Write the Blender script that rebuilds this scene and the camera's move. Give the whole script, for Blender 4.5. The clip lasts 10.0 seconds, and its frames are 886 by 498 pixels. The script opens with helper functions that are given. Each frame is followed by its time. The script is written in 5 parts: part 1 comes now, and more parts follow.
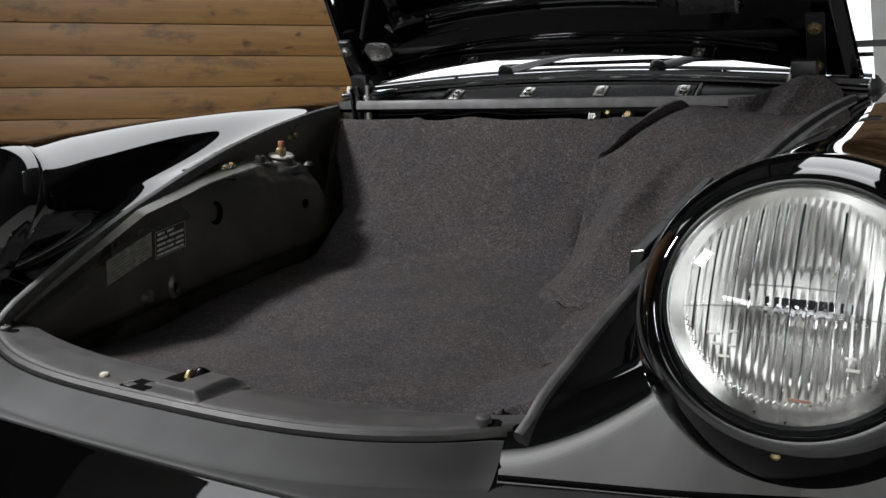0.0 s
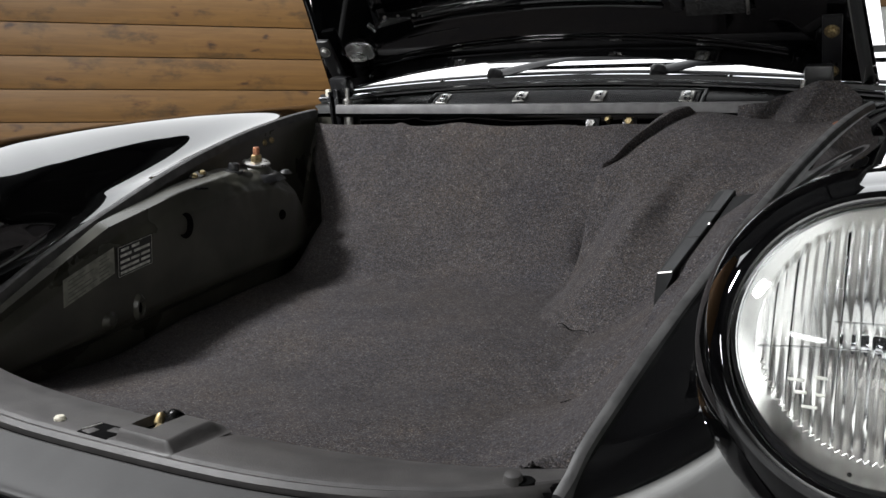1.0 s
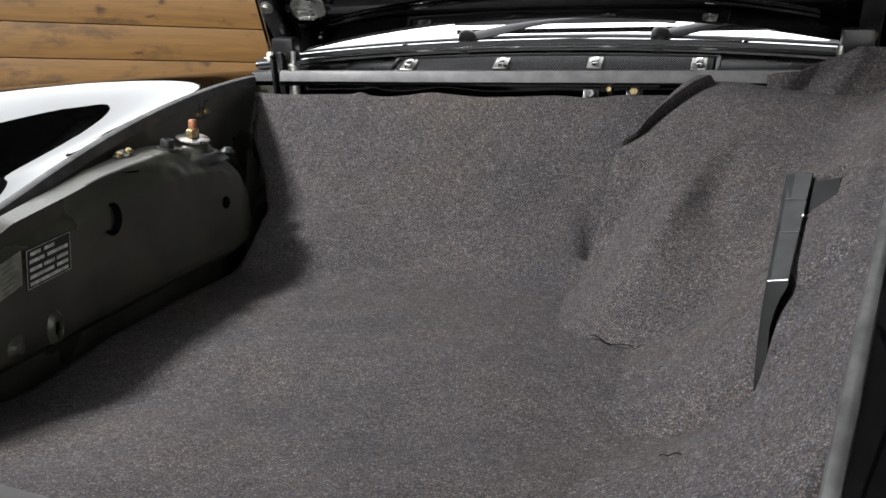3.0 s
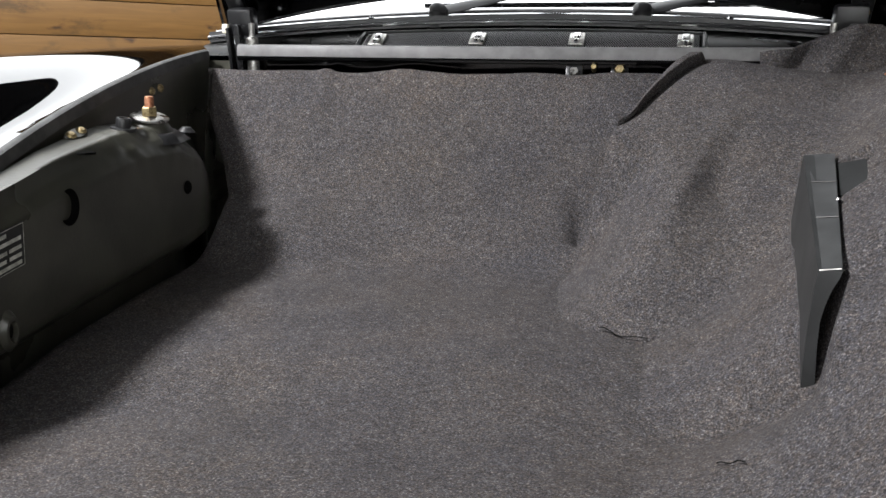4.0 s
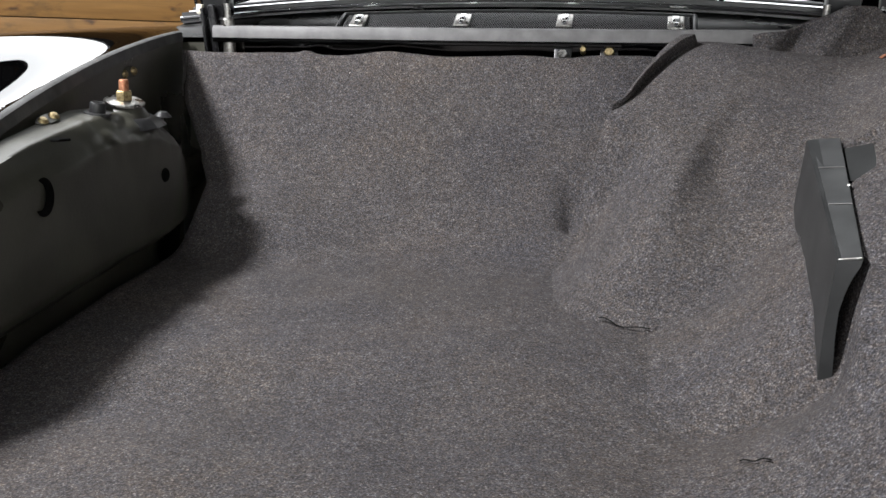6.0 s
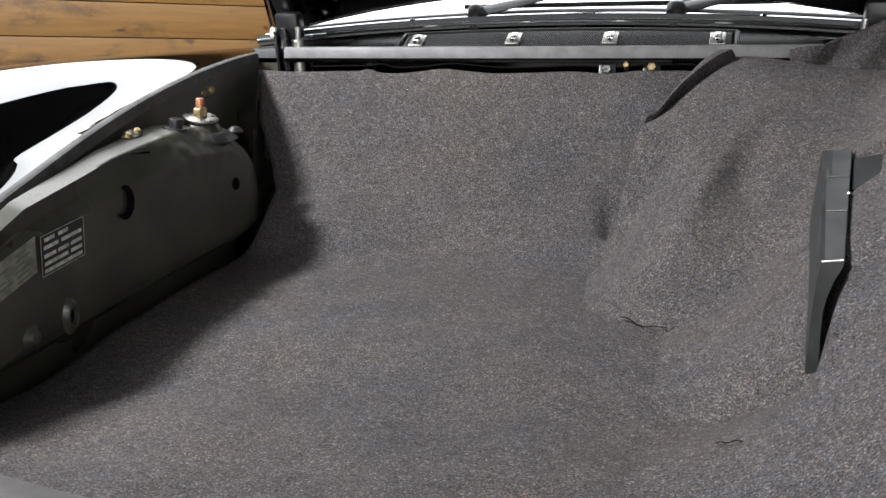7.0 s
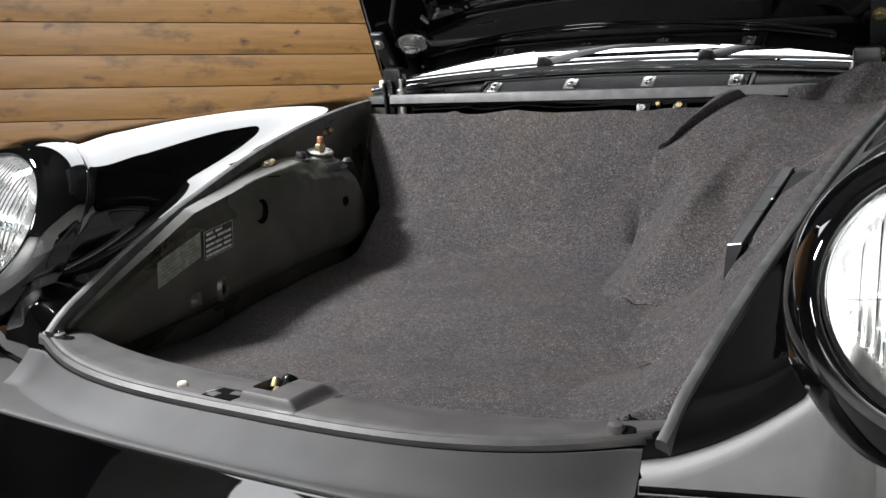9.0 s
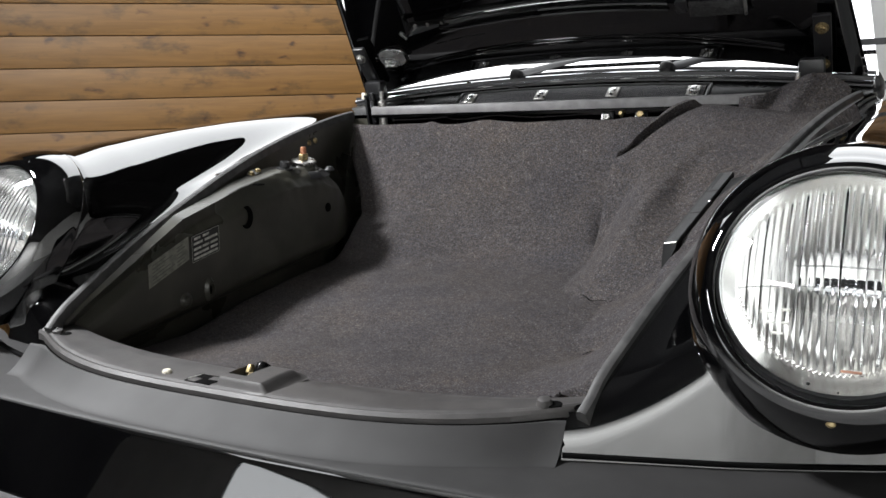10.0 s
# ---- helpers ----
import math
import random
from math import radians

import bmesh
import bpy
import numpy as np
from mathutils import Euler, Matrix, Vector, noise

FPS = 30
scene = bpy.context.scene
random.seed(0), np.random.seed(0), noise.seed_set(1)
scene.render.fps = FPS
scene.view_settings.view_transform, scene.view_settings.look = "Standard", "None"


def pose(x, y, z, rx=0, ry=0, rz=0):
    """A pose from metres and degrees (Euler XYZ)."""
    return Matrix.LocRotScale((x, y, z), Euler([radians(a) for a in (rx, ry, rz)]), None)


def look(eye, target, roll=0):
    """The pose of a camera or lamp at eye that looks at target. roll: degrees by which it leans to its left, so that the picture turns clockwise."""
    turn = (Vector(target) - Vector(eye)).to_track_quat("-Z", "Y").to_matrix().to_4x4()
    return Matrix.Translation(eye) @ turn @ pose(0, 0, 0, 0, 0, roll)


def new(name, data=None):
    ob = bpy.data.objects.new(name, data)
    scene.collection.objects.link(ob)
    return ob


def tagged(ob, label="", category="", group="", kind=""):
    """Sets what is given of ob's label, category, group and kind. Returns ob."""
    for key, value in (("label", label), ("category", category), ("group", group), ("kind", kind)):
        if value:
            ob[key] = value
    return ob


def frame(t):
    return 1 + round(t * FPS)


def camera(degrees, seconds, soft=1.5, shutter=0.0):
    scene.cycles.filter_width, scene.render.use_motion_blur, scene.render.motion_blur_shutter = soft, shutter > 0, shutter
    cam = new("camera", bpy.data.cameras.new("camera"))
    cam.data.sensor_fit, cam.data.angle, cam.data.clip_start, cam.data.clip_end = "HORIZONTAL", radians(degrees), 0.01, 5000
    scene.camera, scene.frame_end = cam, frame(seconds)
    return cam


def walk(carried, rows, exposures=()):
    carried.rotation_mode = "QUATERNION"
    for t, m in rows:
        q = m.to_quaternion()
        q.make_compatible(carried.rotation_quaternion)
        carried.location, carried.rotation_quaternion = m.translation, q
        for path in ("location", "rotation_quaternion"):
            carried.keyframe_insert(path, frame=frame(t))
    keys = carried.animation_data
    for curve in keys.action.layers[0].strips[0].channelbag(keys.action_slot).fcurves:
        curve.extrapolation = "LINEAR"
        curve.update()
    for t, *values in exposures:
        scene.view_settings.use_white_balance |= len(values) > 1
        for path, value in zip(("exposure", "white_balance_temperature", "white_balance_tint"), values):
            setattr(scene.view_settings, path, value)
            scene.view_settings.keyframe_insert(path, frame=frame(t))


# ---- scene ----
cam = camera(54.7, 10.0)
PATH = [
    (0, (0.678, -0.637, 0.881), (-0.303, 1.087, 0.621), 0.5),
    (0.5, (0.631, -0.602, 0.882), (-0.313, 1.143, 0.63), 0.8),
    (1, (0.579, -0.556, 0.881), (-0.328, 1.21, 0.637), 0.9),
    (1.5, (0.529, -0.51, 0.881), (-0.343, 1.273, 0.636), 0.9),
    (2, (0.469, -0.464, 0.88), (-0.351, 1.343, 0.624), 0.9),
    (2.5, (0.406, -0.427, 0.877), (-0.347, 1.406, 0.605), 0.9),
    (3.8, (0.26, -0.352, 0.865), (-0.276, 1.548, 0.546), 1.5),
    (4, (0.241, -0.345, 0.865), (-0.261, 1.563, 0.538), 1.4),
    (4.5, (0.205, -0.326, 0.861), (-0.226, 1.597, 0.521), 1.5),
    (5, (0.184, -0.311, 0.861), (-0.199, 1.619, 0.503), 1.5),
    (6.5, (0.231, -0.341, 0.867), (-0.265, 1.563, 0.51), 1.2),
    (7, (0.285, -0.384, 0.87), (-0.342, 1.485, 0.531), 0.9),
    (7.5, (0.356, -0.434, 0.873), (-0.414, 1.384, 0.552), 0.4),
    (8, (0.428, -0.506, 0.872), (-0.45, 1.266, 0.576), 0.2),
    (8.5, (0.485, -0.579, 0.87), (-0.44, 1.172, 0.593), 0.2),
    (9, (0.544, -0.647, 0.869), (-0.402, 1.096, 0.609), -0.1),
    (9.5, (0.599, -0.686, 0.872), (-0.358, 1.052, 0.621), -0.4),
    (10, (0.638, -0.711, 0.873), (-0.314, 1.031, 0.629), -0.6),
]
EXPOSURE = [(0.0, -0.13), (1.0, 0.16), (2.0, 0.46), (2.5, 0.66), (4.5, 0.91), (6.5, 1.04), (7.5, 1.14), (8.5, 1.09), (9.0, 0.94), (10.0, 0.63)]
walk(cam, [(t, look(eye, target, roll)) for t, eye, target, roll in PATH], EXPOSURE)

# ---- world, lights, exposure ----
world = bpy.data.worlds.new("studio_world")
scene.world = world
world.use_nodes = True
world.node_tree.nodes["Background"].inputs[0].default_value = (0.85, 0.92, 1.0, 1)
world.node_tree.nodes["Background"].inputs[1].default_value = 0.02


# ---- materials ----
def mat(name, color, rough=0.5, metal=0.0, coat=0.0, trans=0.0, ior=1.5, emit=0.0):
    m = bpy.data.materials.new(name)
    m.use_nodes = True
    b = m.node_tree.nodes["Principled BSDF"]
    b.inputs["Base Color"].default_value = (*color, 1)
    b.inputs["Roughness"].default_value = rough
    b.inputs["Metallic"].default_value = metal
    b.inputs["Coat Weight"].default_value = coat
    b.inputs["Coat Roughness"].default_value = 0.03
    b.inputs["Transmission Weight"].default_value = trans
    b.inputs["IOR"].default_value = ior
    if emit:
        b.inputs["Emission Color"].default_value = (*color, 1)
        b.inputs["Emission Strength"].default_value = emit
    return m


def node(m, kind, **inputs):
    n = m.node_tree.nodes.new(kind)
    for k, v in inputs.items():
        n.inputs[k].default_value = v
    return n


def link(m, a, b):
    m.node_tree.links.new(a, b)


def mottle(m, scale, c0, c1, lo=0.35, hi=0.65, rough=None, bump=0.0, bump_scale=None, bump_dist=0.001, detail=4.0, stretch=None):
    """Colour that varies between c0 and c1 by a noise, a second broad noise in the gloss, and a fine relief."""
    b = m.node_tree.nodes["Principled BSDF"]
    tc = node(m, "ShaderNodeTexCoord")
    src = tc.outputs["Object"]
    if stretch:
        mp = node(m, "ShaderNodeMapping")
        mp.inputs["Scale"].default_value = stretch
        link(m, src, mp.inputs["Vector"])
        src = mp.outputs["Vector"]
    n = node(m, "ShaderNodeTexNoise", Scale=scale, Detail=detail)
    link(m, src, n.inputs["Vector"])
    r = node(m, "ShaderNodeValToRGB")
    r.color_ramp.elements[0].position, r.color_ramp.elements[1].position = lo, hi
    r.color_ramp.elements[0].color, r.color_ramp.elements[1].color = (*c0, 1), (*c1, 1)
    link(m, n.outputs["Fac"], r.inputs["Fac"])
    link(m, r.outputs["Color"], b.inputs["Base Color"])
    if rough:
        n2 = node(m, "ShaderNodeTexNoise", Scale=scale * 0.23, Detail=6.0)
        link(m, src, n2.inputs["Vector"])
        mr = node(m, "ShaderNodeMapRange")
        mr.inputs["From Min"].default_value, mr.inputs["From Max"].default_value = 0.35, 0.65
        mr.inputs["To Min"].default_value, mr.inputs["To Max"].default_value = rough
        link(m, n2.outputs["Fac"], mr.inputs["Value"])
        link(m, mr.outputs["Result"], b.inputs["Roughness"])
    if bump:
        n3 = node(m, "ShaderNodeTexNoise", Scale=bump_scale or scale * 3, Detail=3.0)
        link(m, src, n3.inputs["Vector"])
        bp = node(m, "ShaderNodeBump", Strength=bump, Distance=bump_dist)
        link(m, n3.outputs["Fac"], bp.inputs["Height"])
        link(m, bp.outputs["Normal"], b.inputs["Normal"])
    return m


paint = mat("black_paint", (0.004, 0.004, 0.005), 0.06, coat=1.0, ior=1.85)
mottle(paint, 9.0, (0.0008, 0.0008, 0.001), (0.0016, 0.0016, 0.0018), rough=(0.015, 0.035))
lid_paint = mat("lid_underside_paint", (0.004, 0.004, 0.005), 0.12, coat=0.6)
mottle(lid_paint, 9.0, (0.0012, 0.0012, 0.0015), (0.0022, 0.0022, 0.0025), rough=(0.02, 0.05))
grain_mat = mottle(mat("grained_black_pad", (0.02, 0.02, 0.02), 0.25, coat=0.5), 60.0, (0.015, 0.015, 0.015), (0.03, 0.03, 0.03), rough=(0.12, 0.3), bump=1.0, bump_scale=420.0, bump_dist=0.003)
satin = mat("satin_black_inner_paint", (0.02, 0.021, 0.018), 0.4)
mottle(satin, 14.0, (0.034, 0.033, 0.0263), (0.056, 0.0545, 0.043), rough=(0.24, 0.44), bump=0.15, bump_scale=220.0)
strip_mat = mat("dusty_grey_plastic", (0.06, 0.06, 0.06), 0.55)
mottle(strip_mat, 35.0, (0.0362, 0.0340, 0.0335), (0.057, 0.0534, 0.0518), rough=(0.46, 0.6), bump=0.2, bump_scale=500.0, detail=8.0)
bumper_top = mat("satin_bumper_top", (0.04, 0.041, 0.043), 0.38)
mottle(bumper_top, 18.0, (0.0132, 0.0128, 0.0129), (0.0204, 0.0199, 0.0199), rough=(0.58, 0.7), bump=0.08, bump_scale=400.0, detail=8.0)
rubber = mat("dusty_rubber_seal", (0.045, 0.045, 0.046), 0.6)
mottle(rubber, 50.0, (0.036, 0.0355, 0.0355), (0.072, 0.071, 0.070), rough=(0.42, 0.68), bump=0.2, bump_scale=300.0, detail=8.0)
seal_grey = mottle(mat("worn_grey_rubber", (0.1, 0.1, 0.1), 0.6), 45.0, (0.095, 0.092, 0.093), (0.14, 0.136, 0.137), rough=(0.5, 0.65), bump=0.2, bump_scale=300.0, detail=8.0)
black_plastic = mat("black_plastic", (0.012, 0.012, 0.013), 0.35)
mottle(black_plastic, 25.0, (0.009, 0.009, 0.01), (0.018, 0.018, 0.019), rough=(0.25, 0.45), bump=0.08, bump_scale=600.0)
cowl_black = mottle(mat("black_cowl_paint", (0.004, 0.004, 0.004), 0.3), 40.0, (0.003, 0.003, 0.0032), (0.006, 0.006, 0.006), rough=(0.22, 0.32))
cowl_black.node_tree.nodes["Principled BSDF"].inputs["Specular IOR Level"].default_value = 0.12
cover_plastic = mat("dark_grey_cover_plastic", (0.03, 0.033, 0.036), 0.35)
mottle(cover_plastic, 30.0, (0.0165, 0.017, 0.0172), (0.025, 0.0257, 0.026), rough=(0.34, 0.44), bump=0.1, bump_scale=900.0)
# paler copy of the cover plastic: the top's sheen put into the colour
cover_top = mottle(mat("lit_top_cover_plastic", (0.04, 0.041, 0.042), 0.4), 40.0, (0.036, 0.0368, 0.0372), (0.052, 0.053, 0.0535), rough=(0.34, 0.44), bump=0.1, bump_scale=900.0)
# near-black, hardly any gloss: mostly the shade of holes, gaps and cabin as colour
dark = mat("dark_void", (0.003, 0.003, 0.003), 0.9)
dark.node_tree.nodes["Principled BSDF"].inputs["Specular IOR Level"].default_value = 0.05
chrome = mat("chrome", (0.75, 0.76, 0.78), 0.08, metal=1.0)
steel = mat("dull_steel", (0.45, 0.44, 0.42), 0.38, metal=1.0)
mottle(steel, 300.0, (0.3, 0.29, 0.27), (0.55, 0.54, 0.52), rough=(0.25, 0.5))
brass = mat("yellow_zinc", (0.5, 0.4, 0.2), 0.35, metal=1.0)
mottle(brass, 300.0, (0.2, 0.145, 0.07), (0.48, 0.39, 0.22), rough=(0.35, 0.6))
clip_metal = mottle(mat("satin_zinc", (0.8, 0.8, 0.8), 0.3, metal=1.0), 120.0, (0.7, 0.7, 0.7), (0.9, 0.9, 0.9), rough=(0.2, 0.4))
copper = mat("copper_nut", (0.5, 0.22, 0.12), 0.45, metal=0.8)
mottle(copper, 200.0, (0.35, 0.13, 0.07), (0.6, 0.3, 0.18), rough=(0.35, 0.6))
white_cap = mat("cream_plastic", (0.7, 0.66, 0.55), 0.5)
screen_glass = mat("windscreen_glass", (0.9, 0.97, 0.94), 0.0, trans=1.0, ior=1.5)
lens_glass = mat("headlight_glass", (0.97, 0.98, 0.98), 0.01, trans=1.0, ior=1.45)
reflector_mat = mat("silvered_reflector", (0.95, 0.95, 0.94), 0.13, metal=1.0)
lamp_glass = mat("lamp_lens", (0.95, 0.95, 0.93), 0.03, trans=1.0, ior=1.45)
label_grey = mat("worn_silver_label", (0.22, 0.22, 0.19), 0.5)
mottle(label_grey, 90.0, (0.15, 0.15, 0.125), (0.26, 0.26, 0.22), rough=(0.4, 0.6), detail=8.0)
plate_black = mat("black_printed_plate", (0.01, 0.01, 0.01), 0.35)
ink = mottle(mat("pale_print", (0.55, 0.55, 0.5), 0.45), 150.0, (0.36, 0.36, 0.32), (0.68, 0.68, 0.62))
faint_ink = mat("faint_print", (0.1, 0.1, 0.085), 0.55)
mesh_mat = mat("dark_wire_mesh", (0.26, 0.26, 0.27), 0.4, metal=0.5)
rust = mat("rusty_metal", (0.2, 0.08, 0.04), 0.8)

carpet_mat = mat("charcoal_felt_carpet", (0.05, 0.047, 0.046), 0.95)


def carpet_nodes(m):
    """Needle felt: fine fibres over soft clumps, bluish and brownish strands, a few pale hairs, broad stains."""
    b = m.node_tree.nodes["Principled BSDF"]
    b.inputs["Specular IOR Level"].default_value = 0.15
    tc = node(m, "ShaderNodeTexCoord")

    def noise_at(scale, detail, rough=0.6, dist=0.0):
        n = node(m, "ShaderNodeTexNoise", Scale=scale, Detail=detail, Roughness=rough, Distortion=dist)
        link(m, tc.outputs["Object"], n.inputs["Vector"])
        return n.outputs["Fac"]

    def math_at(op, a, c):
        n = node(m, "ShaderNodeMath")
        n.operation = op
        for k, v in enumerate((a, c)):
            if isinstance(v, float):
                n.inputs[k].default_value = v
            else:
                link(m, v, n.inputs[k])
        return n.outputs[0]

    def ramp(fac, *stops):
        r = node(m, "ShaderNodeValToRGB")
        e = r.color_ramp.elements
        e[0].position, e[0].color = stops[0][0], (*stops[0][1], 1)
        e[1].position, e[1].color = stops[-1][0], (*stops[-1][1], 1)
        for p, c in stops[1:-1]:
            e.new(p).color = (*c, 1)
        link(m, fac, r.inputs["Fac"])
        return r.outputs["Color"]

    def mix(kind, a, c):
        n = node(m, "ShaderNodeMixRGB")
        n.blend_type = kind
        n.inputs[0].default_value = 1.0
        link(m, a, n.inputs[1])
        link(m, c, n.inputs[2])
        return n.outputs["Color"]

    fibre, clump, patch = noise_at(520.0, 4.0, 0.72, 0.5), noise_at(130.0, 4.0, 0.65), noise_at(34.0, 4.0)
    h = math_at("ADD", math_at("ADD", math_at("MULTIPLY", fibre, 0.74), math_at("MULTIPLY", clump, 0.20)), math_at("MULTIPLY", patch, 0.06))
    col = ramp(h, (0.365, (0.0125, 0.0115, 0.0115)), (0.485, (0.0400, 0.0367, 0.0368)), (0.56, (0.069, 0.0636, 0.0637)), (0.655, (0.172, 0.161, 0.161)))
    col = mix("MULTIPLY", col, ramp(noise_at(240.0, 2.0), (0.34, (0.95, 0.99, 1.07)), (0.5, (1.0, 1.0, 1.0)), (0.66, (1.08, 1.0, 0.92))))
    col = mix("MULTIPLY", col, ramp(noise_at(8.0, 6.0), (0.34, (0.88, 0.89, 0.92)), (0.5, (1.0, 1.0, 1.0)), (0.68, (1.09, 1.05, 1.0))))
    col = mix("MULTIPLY", col, ramp(noise_at(3.4, 3.0), (0.36, (0.965, 0.97, 0.995)), (0.64, (1.035, 1.015, 0.985))))
    col = mix("ADD", col, ramp(noise_at(620.0, 1.0, 0.5, 1.5), (0.69, (0.0, 0.0, 0.0)), (0.78, (0.10, 0.096, 0.094))))
    link(m, col, b.inputs["Base Color"])
    bp = node(m, "ShaderNodeBump", Strength=0.42, Distance=0.0014)
    link(m, h, bp.inputs["Height"])
    link(m, bp.outputs["Normal"], b.inputs["Normal"])


carpet_nodes(carpet_mat)

wood = mat("varnished_pine", (0.36, 0.2, 0.075), 0.5)


def wood_nodes(m):
    b = m.node_tree.nodes["Principled BSDF"]
    tc = node(m, "ShaderNodeTexCoord")
    oi = node(m, "ShaderNodeObjectInfo")
    off = node(m, "ShaderNodeVectorMath")
    off.operation = "MULTIPLY_ADD"
    off.inputs[1].default_value = (7.0, 3.0, 5.0)
    link(m, oi.outputs["Random"], off.inputs[0])
    link(m, tc.outputs["Object"], off.inputs[2])
    mp = node(m, "ShaderNodeMapping")
    mp.inputs["Scale"].default_value = (0.35, 1.0, 5.0)
    link(m, off.outputs["Vector"], mp.inputs["Vector"])
    grain = node(m, "ShaderNodeTexNoise", Scale=9.0, Detail=8.0, Roughness=0.62, Distortion=0.6)
    link(m, mp.outputs["Vector"], grain.inputs["Vector"])
    r = node(m, "ShaderNodeValToRGB")
    e = r.color_ramp.elements
    e[0].position, e[0].color = 0.28, (0.150, 0.0712, 0.0160, 1)
    e[1].position, e[1].color = 0.72, (0.228, 0.1145, 0.0280, 1)
    link(m, grain.outputs["Fac"], r.inputs["Fac"])
    # knots: sparse small cells with a dark smudge round them
    mk = node(m, "ShaderNodeMapping")
    mk.inputs["Scale"].default_value = (0.75, 1.0, 1.5)
    link(m, off.outputs["Vector"], mk.inputs["Vector"])
    wob = node(m, "ShaderNodeTexNoise", Scale=14.0, Detail=3.0)
    link(m, mk.outputs["Vector"], wob.inputs["Vector"])
    add = node(m, "ShaderNodeVectorMath")
    add.operation = "MULTIPLY_ADD"
    add.inputs[1].default_value = (0.12, 0.12, 0.12)
    link(m, wob.outputs["Color"], add.inputs[0])
    link(m, mk.outputs["Vector"], add.inputs[2])
    vor = node(m, "ShaderNodeTexVoronoi", Scale=6.0, Randomness=1.0)
    link(m, add.outputs["Vector"], vor.inputs["Vector"])
    kr = node(m, "ShaderNodeValToRGB")
    k = kr.color_ramp.elements
    k[0].position, k[0].color = 0.06, (0.27, 0.23, 0.21, 1)
    k[1].position, k[1].color = 0.20, (1, 1, 1, 1)
    s = k.new(0.12)
    s.color = (0.66, 0.61, 0.58, 1)
    link(m, vor.outputs["Distance"], kr.inputs["Fac"])
    mul = node(m, "ShaderNodeMixRGB")
    mul.blend_type = "MULTIPLY"
    mul.inputs[0].default_value = 1.0
    link(m, r.outputs["Color"], mul.inputs[1])
    link(m, kr.outputs["Color"], mul.inputs[2])
    # grey smudges
    sm = node(m, "ShaderNodeTexNoise", Scale=5.5, Detail=7.0, Roughness=0.62)
    link(m, mk.outputs["Vector"], sm.inputs["Vector"])
    sr = node(m, "ShaderNodeValToRGB")
    sr.color_ramp.elements[0].position, sr.color_ramp.elements[1].position = 0.35, 0.455
    sr.color_ramp.elements[0].color, sr.color_ramp.elements[1].color = (0.52, 0.54, 0.60, 1), (1, 1, 1, 1)
    link(m, sm.outputs["Fac"], sr.inputs["Fac"])
    mul2 = node(m, "ShaderNodeMixRGB")
    mul2.blend_type = "MULTIPLY"
    mul2.inputs[0].default_value = 1.0
    link(m, mul.outputs["Color"], mul2.inputs[1])
    link(m, sr.outputs["Color"], mul2.inputs[2])
    link(m, mul2.outputs["Color"], b.inputs["Base Color"])
    bp = node(m, "ShaderNodeBump", Strength=0.15, Distance=0.002)
    link(m, grain.outputs["Fac"], bp.inputs["Height"])
    link(m, bp.outputs["Normal"], b.inputs["Normal"])


wood_nodes(wood)
joint_mat = mat("joint_wood", (0.07, 0.038, 0.015), 0.8)
white_wall = mottle(mat("white_plaster", (0.75, 0.75, 0.73), 0.8), 3.0, (0.7, 0.7, 0.68), (0.8, 0.8, 0.78), bump=0.1, bump_scale=90.0)
black_ceiling = mottle(mat("black_ceiling", (0.03, 0.03, 0.03), 0.9), 2.0, (0.022, 0.022, 0.022), (0.036, 0.036, 0.036))
dark_wall = mottle(mat("charcoal_wall_paint", (0.05, 0.05, 0.05), 0.9), 2.0, (0.035, 0.035, 0.036), (0.055, 0.055, 0.056), bump=0.1, bump_scale=90.0)
floor_mat = mottle(mat("grey_coated_floor", (0.25, 0.25, 0.25), 0.4), 2.5, (0.21, 0.21, 0.21), (0.29, 0.29, 0.29), rough=(0.3, 0.5))
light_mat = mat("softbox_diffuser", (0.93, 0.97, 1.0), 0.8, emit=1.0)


# ---- mesh helpers ----
def part(name, bm, material, parent=None, label="", smooth=True, angle=35.0):
    """Links a bmesh as one mesh object under parent."""
    bmesh.ops.recalc_face_normals(bm, faces=bm.faces)
    me = bpy.data.meshes.new(name)
    for f in bm.faces:
        f.smooth = smooth
    if smooth:
        lim = radians(angle)
        for e in bm.edges:
            if len(e.link_faces) == 2 and e.calc_face_angle(0) > lim:
                e.smooth = False
    bm.to_mesh(me)
    bm.free()
    me.materials.append(material)
    ob = new(name, me)
    if parent:
        ob.parent = parent
    if label:
        ob["label"] = label
    return ob


def grid(nu, nv, f, bm=None, wrap=False):
    """A sheet of nu x nv quads through f(u, v), u and v from 0 to 1."""
    bm = bm or bmesh.new()
    rows = [[bm.verts.new(f(i / nu, j / nv)) for j in range(nv + 1)] for i in range(nu + (0 if wrap else 1))]
    for i in range(nu):
        for j in range(nv):
            a, b = rows[i], rows[(i + 1) % len(rows)]
            bm.faces.new((a[j], b[j], b[j + 1], a[j + 1]))
    return bm


